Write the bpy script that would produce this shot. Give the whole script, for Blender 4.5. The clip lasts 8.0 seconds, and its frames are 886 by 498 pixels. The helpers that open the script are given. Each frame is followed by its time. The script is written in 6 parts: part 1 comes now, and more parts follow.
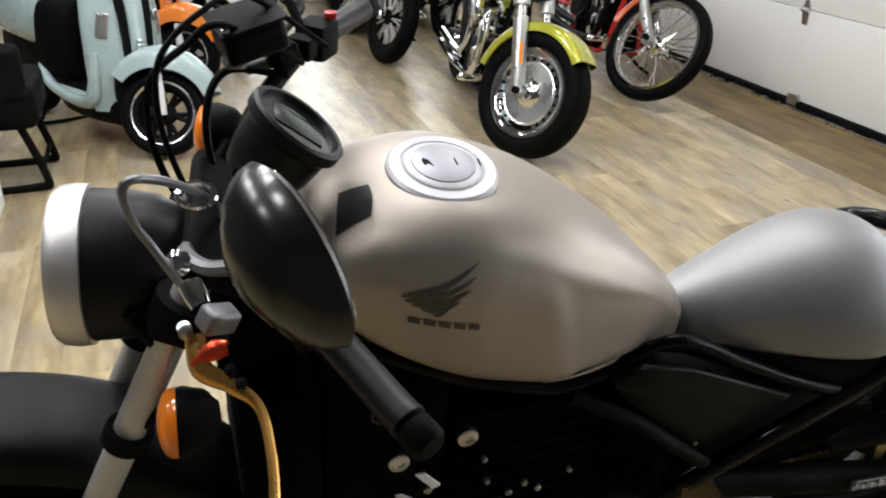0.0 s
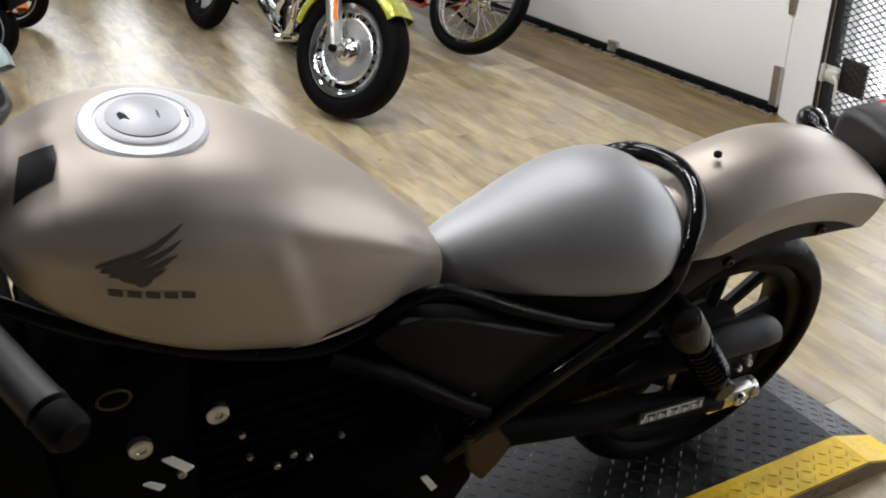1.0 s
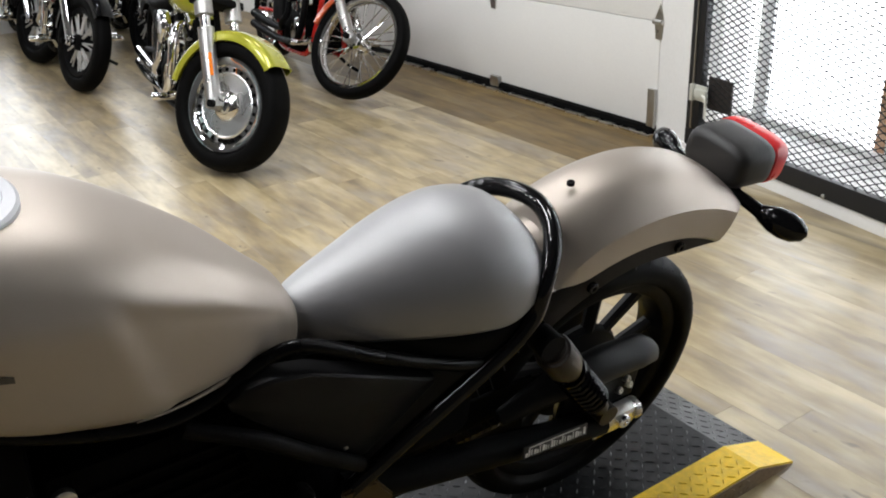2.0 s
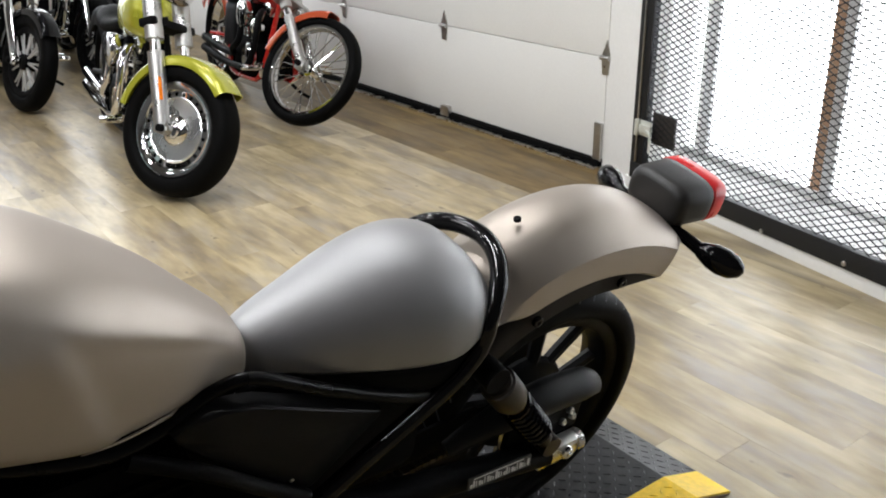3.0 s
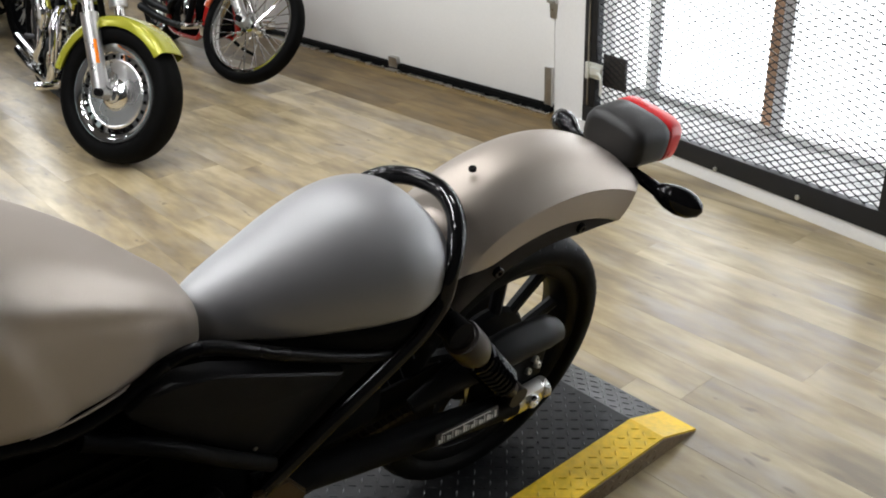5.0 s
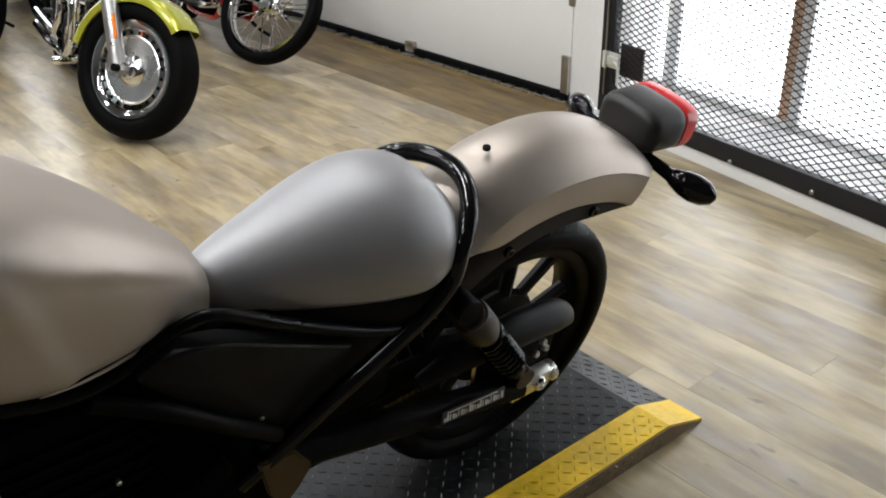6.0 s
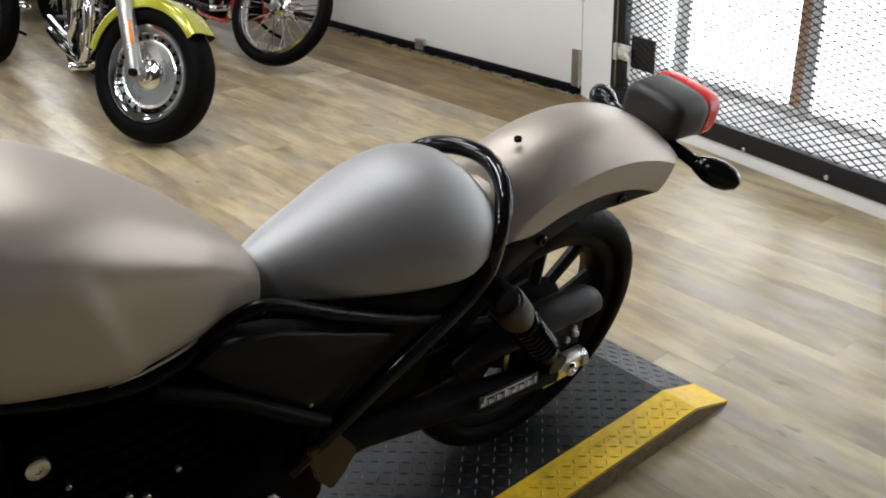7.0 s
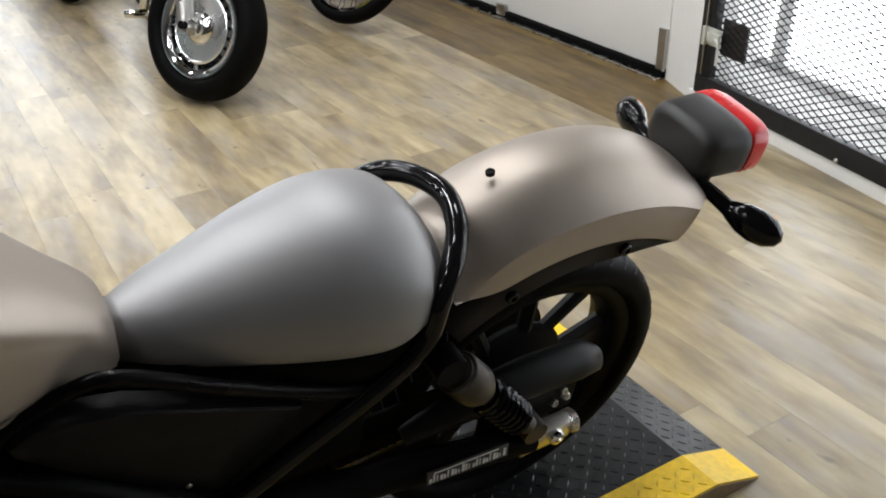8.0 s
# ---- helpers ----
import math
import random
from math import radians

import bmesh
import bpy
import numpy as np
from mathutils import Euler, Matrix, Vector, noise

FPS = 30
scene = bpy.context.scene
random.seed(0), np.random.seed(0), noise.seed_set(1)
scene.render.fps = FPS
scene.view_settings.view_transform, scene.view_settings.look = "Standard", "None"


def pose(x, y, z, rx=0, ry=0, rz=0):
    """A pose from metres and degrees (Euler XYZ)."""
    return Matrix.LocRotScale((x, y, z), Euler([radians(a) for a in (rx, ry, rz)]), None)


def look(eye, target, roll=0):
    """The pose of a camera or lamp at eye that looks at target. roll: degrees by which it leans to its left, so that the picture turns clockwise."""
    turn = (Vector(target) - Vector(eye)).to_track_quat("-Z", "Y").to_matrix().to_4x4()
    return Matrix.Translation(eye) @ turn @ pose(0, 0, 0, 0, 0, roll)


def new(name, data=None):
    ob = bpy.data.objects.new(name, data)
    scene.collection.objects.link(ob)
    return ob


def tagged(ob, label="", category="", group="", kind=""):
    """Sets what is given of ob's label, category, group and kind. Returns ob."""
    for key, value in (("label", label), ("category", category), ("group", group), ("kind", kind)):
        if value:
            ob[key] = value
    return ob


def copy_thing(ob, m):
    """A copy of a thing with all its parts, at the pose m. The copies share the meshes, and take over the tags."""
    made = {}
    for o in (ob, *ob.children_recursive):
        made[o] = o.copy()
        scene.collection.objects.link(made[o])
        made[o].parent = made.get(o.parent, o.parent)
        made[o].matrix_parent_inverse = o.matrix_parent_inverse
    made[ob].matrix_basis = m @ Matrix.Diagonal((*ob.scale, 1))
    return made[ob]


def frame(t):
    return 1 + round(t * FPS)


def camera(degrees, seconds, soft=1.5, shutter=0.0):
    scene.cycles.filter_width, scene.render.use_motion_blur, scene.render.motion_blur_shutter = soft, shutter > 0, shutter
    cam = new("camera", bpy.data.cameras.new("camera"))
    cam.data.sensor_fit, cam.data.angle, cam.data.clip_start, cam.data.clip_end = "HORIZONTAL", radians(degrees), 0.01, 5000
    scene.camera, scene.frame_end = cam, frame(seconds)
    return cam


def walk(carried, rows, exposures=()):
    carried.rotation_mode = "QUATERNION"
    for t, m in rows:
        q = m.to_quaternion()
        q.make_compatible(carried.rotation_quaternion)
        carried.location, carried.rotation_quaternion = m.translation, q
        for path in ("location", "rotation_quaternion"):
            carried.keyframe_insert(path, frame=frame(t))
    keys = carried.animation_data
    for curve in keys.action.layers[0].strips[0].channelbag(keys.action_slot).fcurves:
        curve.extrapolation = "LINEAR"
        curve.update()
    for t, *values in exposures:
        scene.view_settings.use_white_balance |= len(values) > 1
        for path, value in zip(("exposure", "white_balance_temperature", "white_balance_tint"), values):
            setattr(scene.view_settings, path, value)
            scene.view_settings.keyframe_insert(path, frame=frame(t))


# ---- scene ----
cam = camera(52.5, 8.0, soft=1.9, shutter=0.12)
PATH = [
    (0, (0.011, -0.170, 1.488), (0.569, 1.561, 0.656), 0.0),
    (0.2, (0.039, -0.158, 1.473), (0.673, 1.524, 0.596), -0.4),
    (0.5, (0.085, -0.153, 1.458), (0.793, 1.470, 0.528), -1.2),
    (0.7, (0.127, -0.150, 1.448), (0.880, 1.441, 0.498), -1.0),
    (1, (0.193, -0.170, 1.440), (1.012, 1.416, 0.537), -0.2),
    (1.2, (0.237, -0.177, 1.439), (1.128, 1.385, 0.564), -0.5),
    (1.5, (0.272, -0.193, 1.435), (1.229, 1.351, 0.597), -1.6),
    (1.7, (0.285, -0.196, 1.435), (1.260, 1.338, 0.601), -2.3),
    (2.8, (0.272, -0.217, 1.466), (1.354, 1.271, 0.680), -1.4),
    (3, (0.273, -0.216, 1.464), (1.380, 1.257, 0.685), -0.6),
    (3.5, (0.271, -0.210, 1.463), (1.423, 1.218, 0.668), -0.4),
    (4, (0.282, -0.194, 1.452), (1.450, 1.183, 0.592), -1.8),
    (4.2, (0.276, -0.199, 1.454), (1.443, 1.174, 0.587), -2.1),
    (5.3, (0.302, -0.184, 1.440), (1.447, 1.196, 0.555), -2.2),
    (5.5, (0.302, -0.195, 1.433), (1.461, 1.167, 0.538), -1.1),
    (6, (0.290, -0.193, 1.431), (1.416, 1.195, 0.534), -1.0),
    (6.5, (0.272, -0.198, 1.436), (1.400, 1.195, 0.548), -2.9),
    (6.7, (0.244, -0.191, 1.438), (1.346, 1.230, 0.564), -4.6),
    (7, (0.220, -0.196, 1.440), (1.334, 1.199, 0.539), -2.6),
    (7.2, (0.264, -0.181, 1.431), (1.390, 1.192, 0.512), -5.1),
    (7.5, (0.407, -0.137, 1.417), (1.433, 1.292, 0.465), -4.1),
    (7.7, (0.491, -0.123, 1.430), (1.460, 1.349, 0.484), -2.1),
    (8, (0.611, -0.070, 1.430), (1.513, 1.418, 0.444), -1.0),
]
walk(cam, [(t, look(eye, target, roll)) for t, eye, target, roll in PATH], exposures=[(0.0, 0.02), (1.5, -0.06), (3.0, -0.05), (4.2, -0.05), (5.5, -0.14), (8.0, -0.16)])

# ---------------------------------------------------------------- light
world = bpy.data.worlds.new("sky")
scene.world = world
world.use_nodes = True
_n = world.node_tree.nodes
_sky = _n.new("ShaderNodeTexSky")
_sky.sky_type, _sky.sun_disc = "NISHITA", False
_sky.sun_elevation, _sky.sun_rotation = radians(35), radians(90)
world.node_tree.links.new(_sky.outputs[0], _n["Background"].inputs[0])
_n["Background"].inputs[1].default_value = 0.12

CEILING = 3.3


def area_lamp(name, m, power, sx, sy, colour):
    data = bpy.data.lights.new(name, "AREA")
    data.shape, data.size, data.size_y = "RECTANGLE", sx, sy
    data.energy, data.color = power, colour
    ob = new(name, data)
    ob.matrix_world = m
    return ob


# ---------------------------------------------------------------- materials
def material(name, colour, rough=0.5, metal=0.0, var=0.12, scale=8.0, fine=90.0, bump=0.0, coat=0.0, rvar=0.08, random=0.0, spec=0.5, coat_rough=0.08, coat_ior=1.5):
    """A surface with colour, gloss and relief that vary at two scales."""
    m = bpy.data.materials.new(name)
    m.use_nodes = True
    nt = m.node_tree
    p = nt.nodes["Principled BSDF"]
    tc = nt.nodes.new("ShaderNodeTexCoord")
    a, b = nt.nodes.new("ShaderNodeTexNoise"), nt.nodes.new("ShaderNodeTexNoise")
    a.inputs["Scale"].default_value, b.inputs["Scale"].default_value = scale, fine
    a.inputs["Detail"].default_value = b.inputs["Detail"].default_value = 3
    for x in (a, b):
        nt.links.new(tc.outputs["Object"], x.inputs["Vector"])
    mix = nt.nodes.new("ShaderNodeMath")
    mix.operation = "ADD"
    nt.links.new(a.outputs[0], mix.inputs[0])
    nt.links.new(b.outputs[0], mix.inputs[1])
    v = nt.nodes.new("ShaderNodeMapRange")
    v.inputs["From Min"].default_value, v.inputs["From Max"].default_value = 0.6, 1.4
    v.inputs["To Min"].default_value, v.inputs["To Max"].default_value = 1 - var, 1 + var
    nt.links.new(mix.outputs[0], v.inputs["Value"])
    hsv = nt.nodes.new("ShaderNodeHueSaturation")
    hsv.inputs["Color"].default_value = (*colour, 1)
    if random:
        oi = nt.nodes.new("ShaderNodeObjectInfo")
        r = nt.nodes.new("ShaderNodeMapRange")
        r.inputs["To Min"].default_value, r.inputs["To Max"].default_value = 1 - random, 1 + random
        nt.links.new(oi.outputs["Random"], r.inputs["Value"])
        mul = nt.nodes.new("ShaderNodeMath")
        mul.operation = "MULTIPLY"
        nt.links.new(v.outputs[0], mul.inputs[0])
        nt.links.new(r.outputs[0], mul.inputs[1])
        nt.links.new(mul.outputs[0], hsv.inputs["Value"])
    else:
        nt.links.new(v.outputs[0], hsv.inputs["Value"])
    nt.links.new(hsv.outputs[0], p.inputs["Base Color"])
    rr = nt.nodes.new("ShaderNodeMapRange")
    rr.inputs["From Min"].default_value, rr.inputs["From Max"].default_value = 0.3, 0.7
    rr.inputs["To Min"].default_value, rr.inputs["To Max"].default_value = max(rough - rvar, 0.02), min(rough + rvar, 1)
    nt.links.new(a.outputs[0], rr.inputs["Value"])
    nt.links.new(rr.outputs[0], p.inputs["Roughness"])
    p.inputs["Metallic"].default_value = metal
    p.inputs["Specular IOR Level"].default_value = spec
    p.inputs["Coat Weight"].default_value = coat
    p.inputs["Coat Roughness"].default_value = coat_rough
    p.inputs["Coat IOR"].default_value = coat_ior
    if bump:
        bu = nt.nodes.new("ShaderNodeBump")
        bu.inputs["Strength"].default_value, bu.inputs["Distance"].default_value = bump, 0.001
        nt.links.new(b.outputs[0], bu.inputs["Height"])
        nt.links.new(bu.outputs[0], p.inputs["Normal"])
    return m


def glow(name, colour, strength):
    m = bpy.data.materials.new(name)
    m.use_nodes = True
    p = m.node_tree.nodes["Principled BSDF"]
    p.inputs["Base Color"].default_value = (*colour, 1)
    p.inputs["Emission Color"].default_value = (*colour, 1)
    p.inputs["Emission Strength"].default_value = strength
    return m


def clear(name, colour, rough=0.02):
    m = bpy.data.materials.new(name)
    m.use_nodes = True
    p = m.node_tree.nodes["Principled BSDF"]
    p.inputs["Base Color"].default_value = (*colour, 1)
    p.inputs["Transmission Weight"].default_value = 1
    p.inputs["Roughness"].default_value = rough
    p.inputs["IOR"].default_value = 1.45
    return m


def plank_material(name="oak_vinyl", tone=0.68, warm=(1.0, 0.988, 0.955), spec=0.75):
    """Vinyl boards printed as weathered oak: streaks along the board, blotches, and a tone of its own for each board."""
    m = bpy.data.materials.new(name)
    m.use_nodes = True
    nt = m.node_tree
    p = nt.nodes["Principled BSDF"]
    tc, oi = nt.nodes.new("ShaderNodeTexCoord"), nt.nodes.new("ShaderNodeObjectInfo")
    off = nt.nodes.new("ShaderNodeVectorMath")
    off.operation = "MULTIPLY_ADD"
    cx = nt.nodes.new("ShaderNodeCombineXYZ")
    for k in range(3):
        nt.links.new(oi.outputs["Random"], cx.inputs[k])
    nt.links.new(cx.outputs[0], off.inputs[0])
    off.inputs[1].default_value = (37.0, 91.0, 13.0)
    nt.links.new(tc.outputs["Object"], off.inputs[2])

    def layer(sc, detail, stretch):
        mp = nt.nodes.new("ShaderNodeMapping")
        mp.inputs["Scale"].default_value = stretch
        nt.links.new(off.outputs[0], mp.inputs["Vector"])
        no = nt.nodes.new("ShaderNodeTexNoise")
        no.inputs["Scale"].default_value, no.inputs["Detail"].default_value = sc, detail
        no.inputs["Roughness"].default_value = 0.62
        nt.links.new(mp.outputs[0], no.inputs["Vector"])
        return no

    grain, blotch, fine = layer(38.0, 4, (1, 0.30, 1)), layer(11.0, 2, (1, 0.22, 1)), layer(90.0, 3, (1, 0.08, 1))
    ramp = nt.nodes.new("ShaderNodeValToRGB")
    el = ramp.color_ramp.elements
    el[0].position, el[0].color = 0.33, tuple(tone * c * k for c, k in zip((0.290, 0.224, 0.134), warm)) + (1,)
    el[1].position, el[1].color = 0.66, tuple(tone * c * k for c, k in zip((0.84, 0.715, 0.470), warm)) + (1,)
    mid = el.new(0.44)
    mid.color = tuple(tone * c * k for c, k in zip((0.475, 0.370, 0.205), warm)) + (1,)
    mid = el.new(0.54)
    mid.color = tuple(tone * c * k for c, k in zip((0.65, 0.530, 0.310), warm)) + (1,)
    s1 = nt.nodes.new("ShaderNodeMath")
    s1.operation = "MULTIPLY_ADD"
    nt.links.new(blotch.outputs[0], s1.inputs[0])
    s1.inputs[1].default_value = 0.60
    s2 = nt.nodes.new("ShaderNodeMath")
    s2.operation = "MULTIPLY_ADD"
    nt.links.new(grain.outputs[0], s2.inputs[0])
    s2.inputs[1].default_value = 0.18
    s4 = nt.nodes.new("ShaderNodeMath")
    s4.operation = "MULTIPLY_ADD"
    nt.links.new(fine.outputs[0], s4.inputs[0])
    s4.inputs[1].default_value = 0.04
    s3 = nt.nodes.new("ShaderNodeMapRange")
    s3.inputs["To Min"].default_value, s3.inputs["To Max"].default_value = -0.004, 0.122
    nt.links.new(oi.outputs["Random"], s3.inputs["Value"])
    nt.links.new(s3.outputs[0], s4.inputs[2])
    nt.links.new(s4.outputs[0], s2.inputs[2])
    nt.links.new(s2.outputs[0], s1.inputs[2])
    nt.links.new(s1.outputs[0], ramp.inputs[0])
    grey = nt.nodes.new("ShaderNodeMix")
    grey.data_type = "RGBA"
    gr = layer(6.5, 3, (1, 0.36, 1))
    gm = nt.nodes.new("ShaderNodeMapRange")
    gm.inputs["From Min"].default_value, gm.inputs["From Max"].default_value, gm.inputs["To Max"].default_value = 0.48, 0.68, 0.52
    nt.links.new(gr.outputs[0], gm.inputs["Value"])
    nt.links.new(gm.outputs[0], grey.inputs["Factor"])
    nt.links.new(ramp.outputs[0], grey.inputs["A"])
    grey.inputs["B"].default_value = tuple(tone * c * k for c, k in zip((0.47, 0.430, 0.400), warm)) + (1,)
    knot = nt.nodes.new("ShaderNodeMix")
    knot.data_type = "RGBA"
    kn = layer(20.0, 2, (1, 0.42, 1))
    km = nt.nodes.new("ShaderNodeMapRange")
    km.inputs["From Min"].default_value, km.inputs["From Max"].default_value, km.inputs["To Max"].default_value = 0.69, 0.75, 0.75
    nt.links.new(kn.outputs[0], km.inputs["Value"])
    nt.links.new(km.outputs[0], knot.inputs["Factor"])
    nt.links.new(grey.outputs["Result"], knot.inputs["A"])
    knot.inputs["B"].default_value = tuple(tone * c * k for c, k in zip((0.17, 0.13, 0.095), warm)) + (1,)
    nt.links.new(knot.outputs["Result"], p.inputs["Base Color"])
    rr = nt.nodes.new("ShaderNodeMapRange")
    rr.inputs["To Min"].default_value, rr.inputs["To Max"].default_value = 0.24, 0.40
    nt.links.new(fine.outputs[0], rr.inputs["Value"])
    nt.links.new(rr.outputs[0], p.inputs["Roughness"])
    p.inputs["Specular IOR Level"].default_value = spec
    bu = nt.nodes.new("ShaderNodeBump")
    bu.inputs["Strength"].default_value, bu.inputs["Distance"].default_value = 0.25, 0.001
    nt.links.new(fine.outputs[0], bu.inputs["Height"])
    nt.links.new(bu.outputs[0], p.inputs["Normal"])
    return m


OAK = plank_material()
# darker, browner boards for the strip along the garage door
OAK_DARK = plank_material("dark_oak_vinyl", 0.30, (1.15, 0.96, 0.62), 0.2)
SILVER = material("matt_silver_paint", (0.388, 0.340, 0.294), 0.45, 0.68, 0.04, 3, 900, 0.05, rvar=0.03, spec=0.5)
BLACK = material("black_paint", (0.003, 0.003, 0.0034), 0.5, 0.0, 0.2, 10, 200, rvar=0.1, spec=0.07)
GLOSS = material("gloss_black", (0.004, 0.004, 0.0045), 0.08, 0.0, 0.1, 10, 200, rvar=0.03, spec=0.25)
SATIN = material("satin_black", (0.003, 0.003, 0.0033), 0.58, 0.0, 0.15, 12, 300, 0.1, spec=0.07)
LEATHER = material("black_seat_vinyl", (0.110, 0.105, 0.111), 0.46, 0.0, 0.05, 6, 700, 0.2, rvar=0.03, spec=1.0, coat=1.0, coat_rough=0.52, coat_ior=2.1)
HOUSING = material("grey_black_plastic", (0.005, 0.005, 0.0055), 0.46, 0.0, 0.12, 10, 400, 0.15, rvar=0.06, spec=0.2)
PLASTIC = material("satin_black_plastic", (0.005, 0.005, 0.0055), 0.42, 0.0, 0.12, 10, 400, 0.15, rvar=0.06, spec=0.28)
RIMALLOY = material("satin_lamp_rim", (0.74, 0.72, 0.70), 0.42, 0.85, 0.06, 10, 300, 0.05)
PERCH = material("grey_lever_casting", (0.20, 0.20, 0.21), 0.42, 0.6, 0.15, 20, 300, 0.1)
RUBBER = material("tyre_rubber", (0.0025, 0.0025, 0.0025), 0.6, 0.0, 0.25, 15, 240, 0.3, spec=0.06)
GROOVE = material("dusty_groove", (0.035, 0.038, 0.045), 0.7, 0.0, 0.3, 30, 200)
CHROME = material("chrome", (0.82, 0.82, 0.82), 0.07, 1.0, 0.05, 5, 80, rvar=0.03)
ALLOY = material("brushed_alloy", (0.62, 0.61, 0.59), 0.28, 1.0, 0.1, 12, 200, 0.1)
STEEL = material("zinc_steel", (0.55, 0.54, 0.52), 0.35, 1.0, 0.15, 30, 200, 0.1)
BRONZE = material("bronze_can", (0.022, 0.016, 0.012), 0.45, 0.3, 0.2, 20, 200)
BRONZECAP = material("bronze_cover", (0.048, 0.026, 0.009), 0.45, 0.3, 0.3, 25, 200)
CAPGREY = material("satin_cap_centre", (0.40, 0.40, 0.43), 0.42, 0.2, 0.04, 12, 200)
GOLD = material("gold_anodised", (0.62, 0.33, 0.09), 0.3, 0.9, 0.1, 15, 200)
RED_ANO = material("red_anodised", (0.75, 0.075, 0.03), 0.3, 0.7, 0.1, 15, 200)
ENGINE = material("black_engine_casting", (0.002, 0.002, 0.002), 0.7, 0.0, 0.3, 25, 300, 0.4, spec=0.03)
CAPRING = material("satin_cap_alloy", (0.62, 0.62, 0.64), 0.36, 0.15, 0.04, 12, 200)
AMBER = material("amber_lens", (1.0, 0.25, 0.015), 0.12, 0.0, 0.1, 20, 100, coat=0.5)
RED = material("red_lens", (0.62, 0.022, 0.025), 0.32, 0.0, 0.10, 20, 120, spec=0.4)
STICKER = material("dull_sticker", (0.035, 0.034, 0.032), 0.5, 0, 0.3, 60, 300)
PRINT = material("faded_print", (0.66, 0.65, 0.63), 0.5, 0, 0.25, 80, 400)
TAG = material("white_tag", (0.85, 0.85, 0.84), 0.5, 0, 0.05, 60, 300)
INK = material("dark_print", (0.075, 0.068, 0.060), 0.5, 0.2, 0.1, 60, 300)
TREAD = material("dark_diamond_plate", (0.022, 0.0225, 0.024), 0.40, 0.5, 0.35, 9, 130, 0.3, spec=0.4)
# lighter than the plate: the glint on the raised treads is in the colour
TREADTOP = material("glinting_tread_tops", (0.085, 0.087, 0.090), 0.34, 0.6, 0.3, 30, 200, 0.2)
YELLOW = material("worn_yellow_paint", (0.88, 0.57, 0.010), 0.42, 0.0, 0.22, 9, 60, 0.3)
PLATESIDE = material("scuffed_plate_edge", (0.17, 0.12, 0.065), 0.5, 0.3, 0.35, 14, 120, 0.3)
WHITE = material("white_wall_paint", (0.87, 0.865, 0.845), 0.55, 0, 0.04, 2, 60, 0.15)
DOORPAINT = material("white_door_panel", (0.87, 0.866, 0.845), 0.42, 0, 0.04, 1.5, 140, 0.15)
SEAL = material("black_rubber_seal", (0.004, 0.004, 0.004), 0.7, 0, 0.2, 10, 100, spec=0.06)
GATESTEEL = material("dark_gate_steel", (0.014, 0.0145, 0.016), 0.55, 0.3, 0.3, 10, 160, 0.2)
DUSTY = material("dusty_concrete", (0.66, 0.66, 0.65), 0.8, 0, 0.55, 7, 60, 0.4)
WOODPOST = material("brown_stained_wood", (0.48, 0.29, 0.18), 0.55, 0, 0.25, 6, 90, 0.2)
WINFRAME = material("pale_window_frame", (0.86, 0.86, 0.85), 0.5, 0, 0.06, 6, 90)
POSTSTEEL = material("galvanised_window_post", (0.68, 0.68, 0.69), 0.45, 0.3, 0.2, 10, 160, 0.2)
# unseen ceiling and walls, made dark to cut the bounce light
UNSEEN_CEILING = material("unseen_ceiling_dark", (0.12, 0.12, 0.12), 0.8, 0, 0.06, 2, 40)
UNSEEN_DARK = material("unseen_wall_dark", (0.07, 0.07, 0.072), 0.7, 0, 0.06, 2, 40)
STAYMAT = material("brown_black_plastic", (0.017, 0.013, 0.010), 0.6, 0.0, 0.15, 10, 300, 0.15, spec=0.2)
FRAMEMAT = material("satin_frame_paint", (0.003, 0.003, 0.0033), 0.30, 0.0, 0.15, 10, 200, rvar=0.06, spec=0.12)
PANELMAT = material("side_panel_plastic", (0.004, 0.004, 0.0044), 0.46, 0.0, 0.12, 10, 400, 0.15, rvar=0.06, spec=0.14)
GLASS = clear("window_glass", (1, 1, 1))
DAY = glow("daylight_haze", (0.97, 0.985, 1.0), 2.5)
# glow of the sheet behind the added north window
UNSEEN_GLOW = glow("unseen_window_glow", (0.97, 0.985, 1.0), 1.3)
LAMPFACE = glow("lamp_diffuser", (1.0, 0.97, 0.94), 3.0)

# ---------------------------------------------------------------- mesh helpers


def finish(bm, angle=38):
    bmesh.ops.recalc_face_normals(bm, faces=bm.faces[:])
    for f in bm.faces:
        f.smooth = True
    for e in bm.edges:
        if len(e.link_faces) == 2 and e.calc_face_angle(0) > radians(angle):
            e.smooth = False


def part(name, bm, mat, parent=None, label="", angle=38, m=None):
    """Links a bmesh as one mesh object under a thing or a part."""
    if m is not None:
        bm.transform(m)
    finish(bm, angle)
    me = bpy.data.meshes.new(name)
    bm.to_mesh(me)
    bm.free()
    me.materials.append(mat)
    ob = new(name, me)
    if parent is not None:
        ob.parent = parent
    if label:
        ob["label"] = label
    return ob


def thing(name, m, label, category, group="", kind=""):
    ob = new(name)
    ob.empty_display_size = 0.1
    ob.matrix_world = m
    return tagged(ob, label, category, group, kind)


